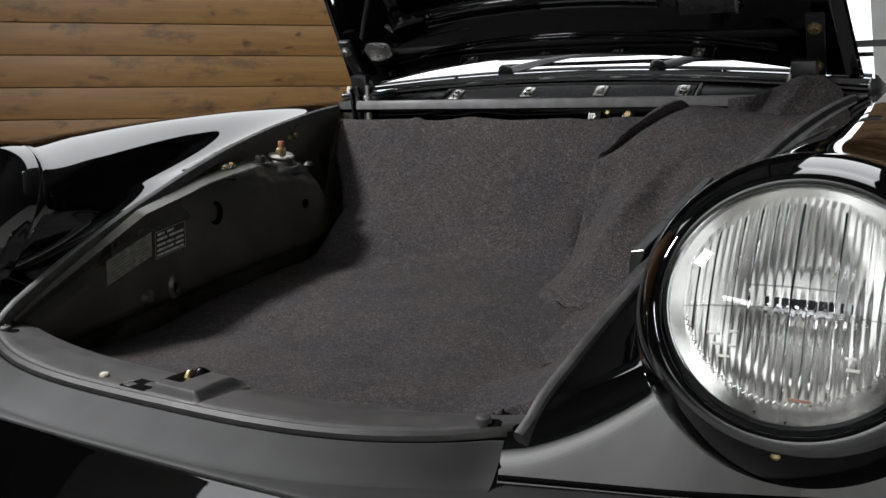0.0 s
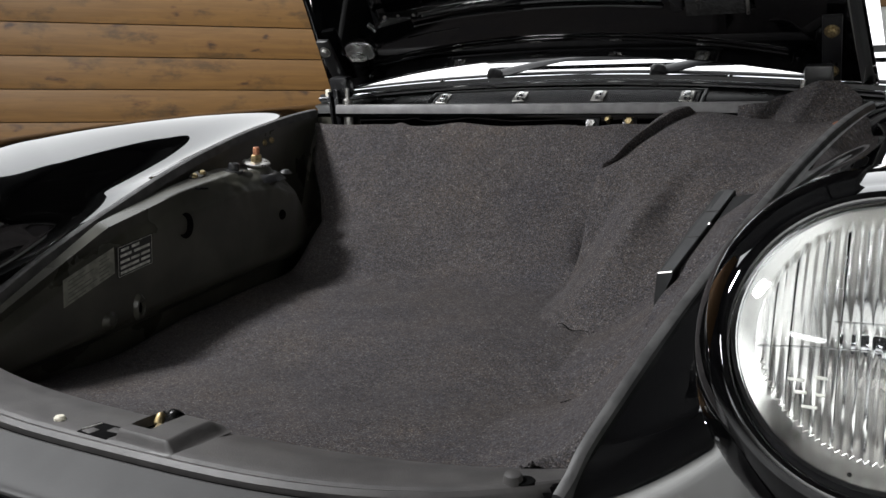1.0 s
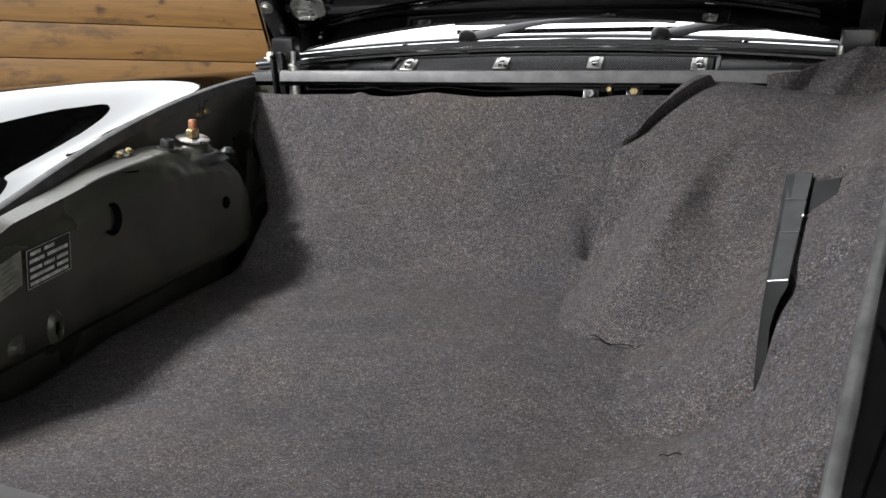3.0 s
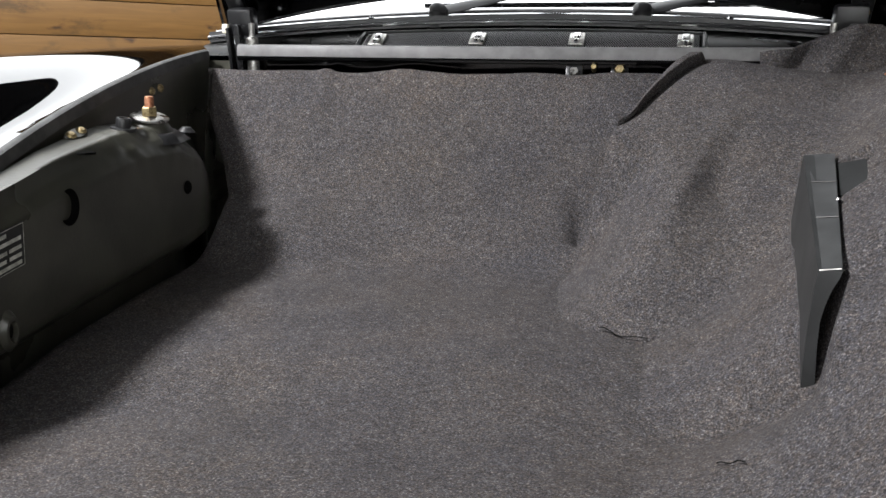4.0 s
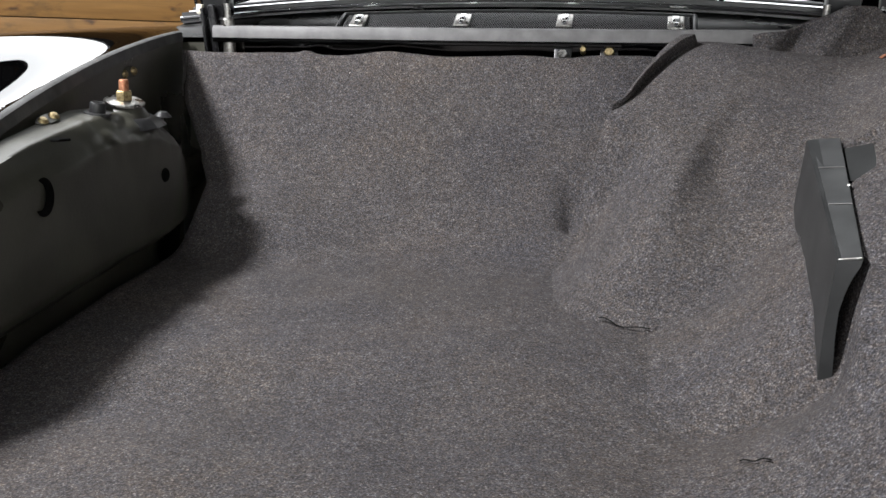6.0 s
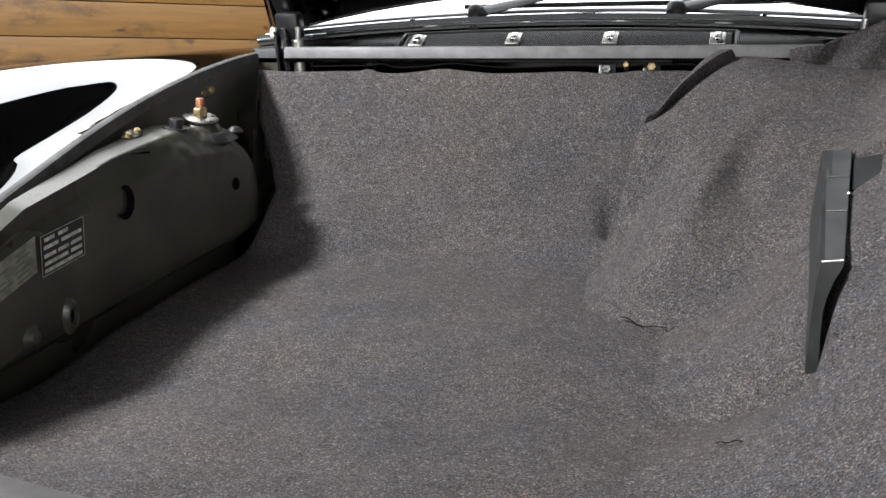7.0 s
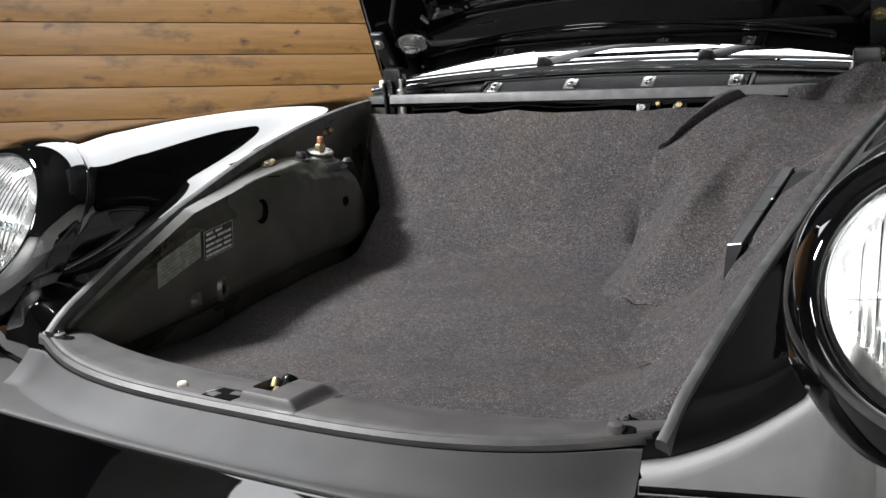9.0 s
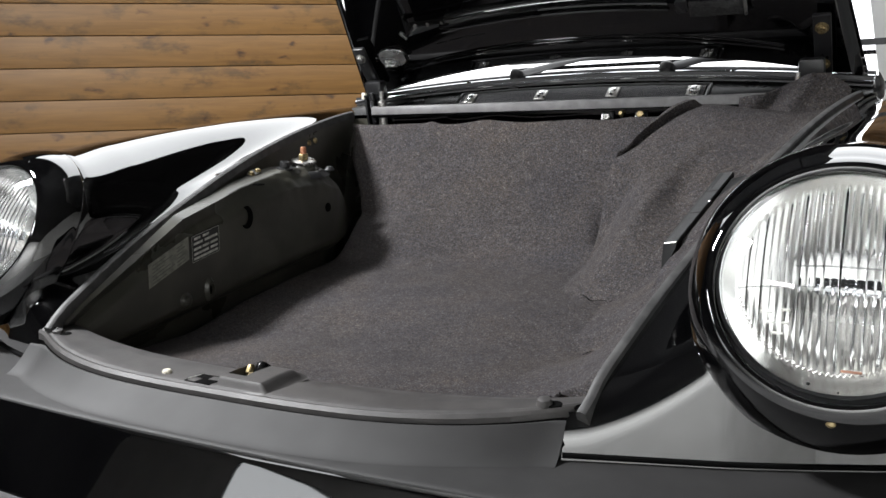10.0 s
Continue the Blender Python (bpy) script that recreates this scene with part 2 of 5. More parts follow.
def sweep(path, profile, bm=None, up=(0, 0, 1), closed=True):
    """A profile (side, height) swept along a list of points, with end caps."""
    bm = bm or bmesh.new()
    path = [Vector(p) for p in path]
    rows = []
    for i, p in enumerate(path):
        t = (path[min(i + 1, len(path) - 1)] - path[max(i - 1, 0)]).normalized()
        side = t.cross(Vector(up)).normalized()
        top = side.cross(t)
        rows.append([bm.verts.new(p + side * a + top * b) for a, b in profile])
    n = len(profile)
    for i in range(len(rows) - 1):
        for j in range(n if closed else n - 1):
            k = (j + 1) % n
            bm.faces.new((rows[i][j], rows[i + 1][j], rows[i + 1][k], rows[i][k]))
    if closed:
        bm.faces.new(rows[0])
        bm.faces.new(rows[-1][::-1])
    return bm


def circle(r, n=10):
    return [(r * math.cos(2 * math.pi * k / n), r * math.sin(2 * math.pi * k / n)) for k in range(n)]


def revolve(profile, m=Matrix(), n=32, bm=None, cap=True):
    """A profile (radius, height) turned round the z axis of the pose m."""
    bm = bm or bmesh.new()
    rows = []
    for r, h in profile:
        rows.append([bm.verts.new(m @ Vector((max(r, 1e-5) * math.cos(2 * math.pi * k / n), max(r, 1e-5) * math.sin(2 * math.pi * k / n), h))) for k in range(n)])
    for i in range(len(rows) - 1):
        for k in range(n):
            q = (k + 1) % n
            bm.faces.new((rows[i][k], rows[i][q], rows[i + 1][q], rows[i + 1][k]))
    if cap:
        bm.faces.new(rows[0][::-1])
        bm.faces.new(rows[-1])
    return bm


def box(size, m=Matrix(), bevel=0.0, bm=None, seg=2):
    bm = bm or bmesh.new()
    b2 = bmesh.new()
    bmesh.ops.create_cube(b2, size=1.0, matrix=Matrix.Diagonal((*size, 1)))
    if bevel:
        bmesh.ops.bevel(b2, geom=b2.edges[:], offset=bevel, segments=seg, profile=0.5, affect="EDGES")
    b2.transform(m)
    me = bpy.data.meshes.new("tmp")
    b2.to_mesh(me)
    b2.free()
    bm.from_mesh(me)
    bpy.data.meshes.remove(me)
    return bm


def lerp(a, b, t):
    return a + (b - a) * t


def smooth(a, b, t):
    t = min(1.0, max(0.0, (t - a) / (b - a)))
    return t * t * (3 - 2 * t)


def table(pairs, x):
    """Value at x from (x, value) pairs, smoothly joined."""
    if x <= pairs[0][0]:
        return pairs[0][1]
    for (x0, v0), (x1, v1) in zip(pairs, pairs[1:]):
        if x <= x1:
            return lerp(v0, v1, (x - x0) / (x1 - x0))
    return pairs[-1][1]


def smax(a, b, k=0.02):
    h = max(k - abs(a - b), 0.0) / k
    return max(a, b) + h * h * k * 0.25


def smin(a, b, k=0.02):
    return -smax(-a, -b, k)


def thing(name, label, category, kind="", group="", at=(0, 0, 0)):
    ob = new(name)
    ob.empty_display_size = 0.1
    ob.location = at
    return tagged(ob, label, category, group, kind)


def axis_pose(at, n, up=(0, 0, 1)):
    """A pose at a point with its z axis along n."""
    n = Vector(n).normalized()
    x = Vector(up).cross(n)
    if x.length < 1e-4:
        x = Vector((1, 0, 0)).cross(n)
    x.normalize()
    y = n.cross(x)
    m = Matrix((x, y, n)).transposed().to_4x4()
    m.translation = at
    return m


# ---- room ----
WALL_RUN, WALL_NRM, WALL_AT = Vector((0.719, 0.695, 0.0)), Vector((0.695, -0.719, 0)), Vector((-2.878, 3.338, 0))
PLANK_TILT, PLANK_Z = -1.6, -0.060


def build_room():
    # wood wall: boards along its run, which goes away to one side
    run, nrm, base = WALL_RUN, WALL_NRM, WALL_AT
    wall = tagged(part("wall_wood", box((7.5, 0.1, 3.78), wall_pose(base, run, nrm) @ pose(-0.95, 0.07, 1.89)), joint_mat), "wall clad in horizontal varnished pine boards", "wall", kind="structure")
    w, gap = 0.179, 0.0045
    me = None
    for k in range(21):
        if me is None:
            bm = box((7.5, 0.03, w - gap), bevel=0.003)
            first = part("plank", bm, wood, wall)
            me = first.data
            ob = first
        else:
            ob = new("plank", me)
            ob.parent = wall
        ob.matrix_world = wall_pose(base, run, nrm) @ pose(0.9, -0.02, PLANK_Z + w * (k + 0.5), 0, PLANK_TILT, 0) @ pose(-1.85, 0, 0)
    tagged(part("floor", box((14, 14, 0.1), pose(0, 1.5, -0.05)), floor_mat), "smooth mid-grey coated studio floor", "floor", kind="structure")
    tagged(part("ceiling", box((14, 14, 0.1), pose(0, 1.5, 3.85)), black_ceiling), "matt black painted studio ceiling", "ceiling", kind="structure")
    for nm, sz, at in (("wall_front", (14, 0.1, 3.8), (0, -5.4, 1.9)), ("wall_east", (0.1, 14, 3.8), (5.6, 1.5, 1.9)), ("wall_west", (0.1, 14, 3.8), (-6.8, 1.5, 1.9)), ("wall_rear", (14, 0.1, 3.8), (0, 7.2, 1.9))):
        tagged(part(nm, box(sz, pose(*at)), dark_wall if nm == "wall_west" else white_wall), "charcoal painted studio wall" if nm == "wall_west" else "plain white painted studio wall", "wall", kind="structure")
    # boards over the rear wall's lower part, kept white to whiten the windscreen
    rear, long_board = bpy.data.objects["wall_rear"], None
    for k in range(10):
        if long_board is None:
            ob = part("plank", box((12.3, 0.03, w - gap), bevel=0.003), wood, rear)
            long_board = ob.data
        else:
            ob = new("plank", long_board)
            ob.parent = rear
        ob.matrix_world = pose(-0.6, 7.134, 2.0 + w * (k + 0.5))



def wall_pose(base, run, nrm):
    m = Matrix((run, -nrm, Vector((0, 0, 1)))).transposed().to_4x4()
    m.translation = base
    return m


build_room()


def softbox(at, target, sx, sy, power, stand=False, label="large white rectangular studio softbox with black rim, added out of view"):
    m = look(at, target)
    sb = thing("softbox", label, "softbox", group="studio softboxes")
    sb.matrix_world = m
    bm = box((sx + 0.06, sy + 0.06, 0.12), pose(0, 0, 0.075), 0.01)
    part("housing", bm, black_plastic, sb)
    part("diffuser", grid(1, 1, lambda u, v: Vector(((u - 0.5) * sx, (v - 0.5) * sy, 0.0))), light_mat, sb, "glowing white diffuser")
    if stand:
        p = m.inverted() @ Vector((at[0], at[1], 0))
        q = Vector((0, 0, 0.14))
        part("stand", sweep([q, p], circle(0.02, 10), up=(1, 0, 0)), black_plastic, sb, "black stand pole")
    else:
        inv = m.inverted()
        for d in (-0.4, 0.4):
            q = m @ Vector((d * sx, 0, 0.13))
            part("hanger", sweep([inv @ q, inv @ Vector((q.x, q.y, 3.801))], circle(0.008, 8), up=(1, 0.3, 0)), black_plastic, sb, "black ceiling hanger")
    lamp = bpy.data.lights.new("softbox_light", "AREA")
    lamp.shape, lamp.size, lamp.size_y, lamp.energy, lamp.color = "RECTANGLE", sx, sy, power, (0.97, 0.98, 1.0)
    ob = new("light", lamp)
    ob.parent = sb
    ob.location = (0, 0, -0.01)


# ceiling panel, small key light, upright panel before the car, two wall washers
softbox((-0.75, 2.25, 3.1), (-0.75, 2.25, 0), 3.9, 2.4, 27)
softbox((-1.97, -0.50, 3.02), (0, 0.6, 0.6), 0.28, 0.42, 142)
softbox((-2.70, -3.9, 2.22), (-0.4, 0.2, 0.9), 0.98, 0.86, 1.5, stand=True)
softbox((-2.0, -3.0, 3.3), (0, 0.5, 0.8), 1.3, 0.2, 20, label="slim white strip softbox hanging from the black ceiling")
# both washers are unseen extras that brighten the rear and front walls
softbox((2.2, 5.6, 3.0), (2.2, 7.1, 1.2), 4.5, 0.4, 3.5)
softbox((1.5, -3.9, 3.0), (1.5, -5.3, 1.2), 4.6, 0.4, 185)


# ---- car: measures ----
def edge(y, side=-1):
    """Half width and height of the luggage opening's edge at y."""
    x, z = 0.372 + 0.19 * y - 0.0175 * y * y, 0.612 + 0.545 * y - 0.205 * y * y
    return (x + 0.009, z) if side > 0 else (x, z - 0.007 * smooth(0.3, 0.9, y))


def crest(y):
    return 0.838 + 0.16 * y - 0.04 * y * y


def gap_y(x):
    return -0.048 + (1.7 if x > 0 else 1.35) * abs(x) ** 3


def inner_y(x):
    return 0.040 + 0.30 * x * x


HL, HL_X = Vector((0.578, 0.078, 0.755)), {1: 0.591, -1: 0.560}
HL_R, HL_LEAN, HL_TOE = 0.1035, 27.0, 0.0

car = thing("sports_car", "glossy black classic sports car with its front lid open", "car")


# fenders
def np_smooth(a, b, t):
    t = np.clip((t - a) / (b - a), 0, 1)
    return t * t * (3 - 2 * t)


def np_smax(a, b, k):
    h = np.maximum(k - np.abs(a - b), 0) / k
    return np.maximum(a, b) + h * h * k * 0.25


def fender_form(x, y, z, side):
    """Over zero inside the fender: at the front a lamp tube standing on a low nose, further back one swelling wing."""
    ye = np.minimum(y, 1.1)
    xe = 0.372 + 0.19 * ye - 0.0175 * ye * ye + (0.009 if side > 0 else 0.0)
    ze = 0.612 + 0.545 * ye - 0.205 * ye * ye - (0.0 if side > 0 else 0.007) * np_smooth(0.3, 0.9, ye)
    yc = np.minimum(y, 1.25)
    zc = 0.838 + 0.16 * yc - 0.04 * yc * yc
    lo = np_smooth(0.14, 0.6, y)
    xc, xo = (0.60, 0.815) if side > 0 else (0.585, 0.80)
    xc = HL_X[side] + (xc - HL_X[side]) * lo
    # wing: a soft valley beside the opening, then the swell up to the crest
    t = np.clip((x - xe) / (xc - xe), 0, 1)
    zin = np_smax(zc - (zc - ze) * ((1 - t) / 0.75) ** 1.8, ze + 0.001 + 0.1 * (x - xe), 0.022)
    if side > 0:
        zin = zc - (zc - ze) * (1 - t) ** 1.35
    t = np.clip((x - xc) / (xo - xc), 0, 1)
    zout = 0.40 + (zc - 0.40) * np.sqrt(np.maximum(1e-6, 1 - t ** 2.4)) - 20 * np.maximum(0, x - xo)
    wing = np.where(x < xc, zin, zout) - z
    # nose: goes on from the lid's edge, rounded down to the bumper
    yb = 0.0045 + 0.32 * np.maximum(0.0, x - 0.36) + 0.25 * np.maximum(0.0, x - 0.5) ** 1.4
    d = np.clip(x - xe, 0.0, 0.095)
    low = ze + 0.006 + 0.12 * d + 3.0 * d * d
    nose = -np_smax(z - low, yb + 0.22 * (z - 0.575) - y, 0.036)
    nose = np.minimum(nose, xo - 0.02 - x)
    # lamp tube behind the trim ring
    top = 0.868 + (zc + 0.001 - 0.868) * np_smooth(0.10, 0.30, y)
    hh = HL_R * 0.891 + 0.0245
    plane = HL.y + (z - HL.z) * math.tan(radians(HL_LEAN)) + 0.044 / math.cos(radians(HL_LEAN))
    slim = 0.008 * (1 - np_smooth(-0.012, 0.012, y - plane))
    tube = (1 - np.hypot((x - xc) / (HL_R + 0.0275 - slim), (z - top + hh) / (hh - 0.9 * slim))) * 0.12
    front = np_smax(nose, np.minimum(tube, y - plane + 0.024), 0.020)
    w = np_smooth(0.15, 0.52, y)
    return front * (1 - w) + 0.7 * wing * w


def build_fender(side):
    """Net of quads on the form's surface, drawn tight onto it."""
    h = 0.006
    lo = np.array((0.352, -0.012, 0.548))
    nx, ny, nz = 78, 242, 76
    X, Y, Z = np.meshgrid(*(lo[i] + h * np.arange(n) for i, n in enumerate((nx, ny, nz))), indexing="ij")
    F = fender_form(X, Y, Z, side)
    ins = F > 0
    corners = [(i, j, k) for i in (0, 1) for j in (0, 1) for k in (0, 1)]

    def sub(A, c):
        return A[c[0]:nx - 1 + c[0], c[1]:ny - 1 + c[1], c[2]:nz - 1 + c[2]]

    cnt = sum(sub(ins, c).astype(int) for c in corners)
    live = (cnt > 0) & (cnt < 8)
    acc, num = np.zeros((nx - 1, ny - 1, nz - 1, 3)), np.zeros((nx - 1, ny - 1, nz - 1))
    for a in range(8):
        for b in range(a + 1, 8):
            ca, cb = corners[a], corners[b]
            if sum(abs(p - q) for p, q in zip(ca, cb)) != 1:
                continue
            fa, fb = sub(F, ca), sub(F, cb)
            cross = (fa > 0) != (fb > 0)
            t = np.where(cross, fa / np.where(fa == fb, 1, fa - fb), 0)
            for ax in range(3):
                acc[..., ax] += np.where(cross, ca[ax] + t * (cb[ax] - ca[ax]), 0)
            num += cross
    idx = -np.ones(live.shape, int)
    idx[live] = np.arange(live.sum())
    base = np.stack(np.nonzero(live), 1)
    P = lo + h * (base + acc[live] / num[live][:, None])
    e = 0.0015
    for _ in range(4):
        f0 = fender_form(P[:, 0], P[:, 1], P[:, 2], side)
        G = np.stack([(fender_form(*(P + e * np.eye(3)[i]).T, side) - fender_form(*(P - e * np.eye(3)[i]).T, side)) / (2 * e) for i in range(3)], 1)
        step = f0[:, None] * G / np.maximum(1e-3, (G * G).sum(1))[:, None]
        P -= np.clip(0.7 * step, -0.004, 0.004)
    faces = []
    for ax in range(3):
        d = [0, 0, 0]
        d[ax] = 1
        A = ins[: nx - d[0], : ny - d[1], : nz - d[2]]
        B = ins[d[0]:, d[1]:, d[2]:]
        hit = np.stack(np.nonzero(A != B), 1)
        u, v = [q for q in range(3) if q != ax]
        hit = hit[(hit[:, u] > 0) & (hit[:, v] > 0)]
        lim = np.array((nx - 1, ny - 1, nz - 1))
        hit = hit[(hit < lim).all(1)]
        o = []
        for du, dv in ((0, 0), (1, 0), (1, 1), (0, 1)):
            q = hit.copy()
            q[:, u] -= du
            q[:, v] -= dv
            o.append(idx[q[:, 0], q[:, 1], q[:, 2]])
        faces.append(np.stack(o, 1))
    faces = np.concatenate(faces)
    faces = faces[(faces >= 0).all(1)]
    C = P[faces].mean(1)
    ye = np.minimum(C[:, 1], 1.1)
    xe = 0.372 + 0.19 * ye - 0.0175 * ye * ye + (0.009 if side > 0 else 0.0)
    front = C[:, 1] - HL.y - (C[:, 2] - HL.z) * math.tan(radians(HL_LEAN)) - 0.044 / math.cos(radians(HL_LEAN))
    rad = np.hypot(C[:, 0] - HL_X[side], (C[:, 2] - HL.z) / 0.891)
    lid_cut = (front < 0.06) & (rad < HL_R + 0.014)
    keep = (C[:, 0] > xe - np.where(C[:, 1] < 0.035, 0.016, 0.007)) & (C[:, 2] > 0.552) & ~lid_cut
    faces = faces[keep]
    # clean inner edge along the opening
    ye = np.minimum(P[:, 1], 1.1)
    xe = 0.372 + 0.19 * ye - 0.0175 * ye * ye + (0.009 if side > 0 else 0.0)
    P[:, 0] = np.where(P[:, 1] > 0.035, np.maximum(P[:, 0], xe - 0.001), P[:, 0])
    P[:, 0] *= side
    me = bpy.data.meshes.new("fender")
    me.from_pydata(P.tolist(), [], faces.tolist())
    bm = bmesh.new()
    bm.from_mesh(me)
    bpy.data.meshes.remove(me)
    bmesh.ops.delete(bm, geom=[v for v in bm.verts if not v.link_faces], context="VERTS")
    ob = part("fender", bm, paint, car, "glossy black front fender", angle=179)
    # exact normals of the form, so that the lacquer mirrors smoothly
    me = ob.data
    Q = np.empty(len(me.vertices) * 3)
    me.vertices.foreach_get("co", Q)
    Q = Q.reshape(-1, 3) * (side, 1, 1)
    e = 0.003
    G = np.stack([fender_form(*(Q - e * np.eye(3)[i]).T, side) - fender_form(*(Q + e * np.eye(3)[i]).T, side) for i in range(3)], 1)
    G /= np.maximum(1e-9, np.linalg.norm(G, axis=1))[:, None]
    me.normals_split_custom_set_from_vertices((G * (side, 1, 1)).tolist())
    return ob


for s in (-1, 1):
    build_fender(s)


# headlights
def build_headlight(side):
    n = Vector((side * math.sin(radians(HL_TOE)), -math.cos(radians(HL_LEAN)), math.sin(radians(HL_LEAN))))
    m = axis_pose(Vector((side * HL_X[side], HL.y, HL.z)), n)
    R = HL_R
    # bucket running back into the fender
    bm = bmesh.new()
    back = Vector((0, 0.04, 0.0))

    def f(u, v):
        a = 2 * math.pi * u
        p = m @ Vector(((R + 0.018) * math.cos(a), (R + 0.018) * math.sin(a) - 0.004, -0.030))
        up = smooth(-0.5, 0.5, math.sin(a))
        return p + back * v + Vector((0, 0.0, 0.0195)) * up

    grid(48, 6, f, bm, wrap=True)
    hl = part("headlight", bm, paint, car, "round headlamp in glossy black shell")
    ring = [(R - 0.002, -0.010), (R - 0.001, 0.004), (R + 0.003, 0.008), (R + 0.009, 0.006), (R + 0.018, -0.002), (R + 0.025, -0.014), (R + 0.0290, -0.027), (R + 0.0306, -0.040), (R + 0.0306, -0.047), (R + 0.024, -0.050)]
    mr = m @ pose(0, -0.004, 0)

    def ring_at(u, v):
        a = 2 * math.pi * u
        k = v * (len(ring) - 1)
        j = min(len(ring) - 2, int(k))
        t = k - j
        q = [ring[min(max(i, 0), len(ring) - 1)] for i in (j - 1, j, j + 1, j + 2)]
        r, d = (0.5 * (2 * q[1][i] + (q[2][i] - q[0][i]) * t + (2 * q[0][i] - 5 * q[1][i] + 4 * q[2][i] - q[3][i]) * t * t + (3 * q[1][i] - q[0][i] - 3 * q[2][i] + q[3][i]) * t ** 3) for i in (0, 1))
        up = smooth(-0.5, 0.5, math.sin(a)) if d < 0 else 0.0
        p = mr @ Vector((r * math.cos(a), r * math.sin(a), d * (1 - up)))
        return p + Vector((0, -d * up, 0))

    part("trim_ring", grid(128, (len(ring) - 1) * 5, ring_at, wrap=True), paint, hl, "glossy black trim ring")
    def bez(u, v):
        a = 2 * math.pi * u
        p = m @ Vector(((R - 0.005) * math.cos(a), (R - 0.005) * math.sin(a), -0.0035))
        q = mr @ Vector(((R + 0.0025) * math.cos(a), (R + 0.0025) * math.sin(a), 0.003))
        return p.lerp(q, v)

    part("bezel", grid(64, 3, bez, wrap=True), black_plastic, hl, "black bezel behind the ring")
    part("chrome_rim", revolve([(R - 0.006, -0.004), (R - 0.004, 0.0035), (R - 0.001, 0.005), (R - 0.0005, -0.004)], m, 64, cap=False), chrome, hl, "thin bright rim")
    # domed lens with upright flutes in its inner face
    bm = bmesh.new()
    Rl, sag = R - 0.003, 0.026

    def dome(x, y):
        r2 = (x * x + y * y) / (Rl * Rl)
        return sag * (1 - r2)

    def rib(x, y):
        """Depth of the upright half-round ribs, which end in a toothed border."""
        r = math.hypot(x, y) / R
        pitch = 2 * 0.80 * R / 27
        q = (x / pitch) % 1.0 * 2 - 1
        return 0.0017 * math.sqrt(max(0.0, 1 - q * q)) * smooth(0.815, 0.795, r)

    nc, nrow = 27 * 8, 44
    outer, inner = [], []
    for i in range(nc + 1):
        x = lerp(-Rl, Rl, i / nc) * 0.9995
        h = math.sqrt(max(1e-7, Rl * Rl - x * x))
        ys = [h * math.sin(lerp(-0.5, 0.5, j / nrow) * math.pi) for j in range(nrow + 1)]
        outer.append([bm.verts.new(m @ Vector((x, y, dome(x, y)))) for y in ys])
        inner.append([bm.verts.new(m @ Vector((x, y, dome(x, y) - 0.0035 - rib(x, y)))) for y in ys])
    for rows in (outer, inner):
        for i in range(nc):
            for j in range(nrow):
                bm.faces.new((rows[i][j], rows[i + 1][j], rows[i + 1][j + 1], rows[i][j + 1]))
    for i in range(nc):
        for j in (0, nrow):
            bm.faces.new((outer[i][j], outer[i + 1][j], inner[i + 1][j], inner[i][j]))
    for i in (0, nc):
        for j in range(nrow):
            bm.faces.new((outer[i][j], outer[i][j + 1], inner[i][j + 1], inner[i][j]))
    lens = part("lens", bm, lens_glass, hl, "fluted clear glass lens", angle=60)
    lens.visible_shadow = False
    # bowl
    prof = [(R - 0.003, -0.0035)]
    for i in range(1, 17):
        t = (i / 16) ** 1.6
        prof.append(((R - 0.003) * math.sqrt(1 - t) + 0.018 * t, -0.0035 - 0.082 * t))
    part("reflector", revolve(prof, m, 64, cap=False), reflector_mat, hl, "silvered bowl")
    part("bulb_shield", revolve([(0.0, -0.030), (0.012, -0.032), (0.014, -0.036), (0.014, -0.06), (0.02, -0.062), (0.022, -0.085)], m, 20), steel, hl, "grey metal bulb shield")
    part("bulb_tip", revolve([(0.0, -0.024), (0.006, -0.026), (0.008, -0.032), (0.008, -0.040)], m, 16), chrome, hl, "bright bulb tip")
    part("back_shell", revolve([(0.05, -0.088), (0.0, -0.089)], m, 16, cap=False), dark, hl)
    # moulded lines, serrated lower border and small cast marks of the lens
    for yy, w in ((-0.014, 0.80), (0.004, 0.34)):
        pts = [m @ Vector((x, yy, dome(x, yy) - 0.0055)) for x in (lerp(-w * R, w * R, i / 20) for i in range(21))]
        part("moulded_line", sweep(pts, circle(0.0007, 6)), lens_glass, lens, "fine moulded line")
    teeth = []
    for i in range(97):
        a = radians(lerp(196, 344, i / 96))
        r = R * (0.80 + (0.012 if i % 2 else -0.012))
        teeth.append(m @ Vector((r * math.cos(a), r * math.sin(a), dome(r * math.cos(a), r * math.sin(a)) - 0.0056)))
    part("serrated_border", sweep(teeth, circle(0.0008, 5)), steel, lens, "serrated moulded border")
    for x, yy, w in ((-0.056, -0.036, 0.010), (-0.040, -0.034, 0.008), (-0.052, -0.044, 0.008), (-0.040, -0.045, 0.006), (-0.046, -0.053, 0.010), (0.044, -0.044, 0.008), (0.046, -0.052, 0.010)):
        part("cast_mark", box((w, 0.0022, 0.0008), m @ pose(x, yy, dome(x, yy) - 0.0056), 0.0003), ink, lens, "small cast mark")
    for a, r, k in ((258, 0.90, 0.8), (272, 0.925, 0.45)):
        x, yy = R * r * math.cos(radians(a)), R * r * math.sin(radians(a))
        part("dirt_speck", revolve([(0.0, 0.0006), (0.0016 * k, 0.0004), (0.002 * k, 0.0)], m @ pose(x, yy, dome(x, yy) - 0.005), 8), dark, lens, "dark dirt speck")
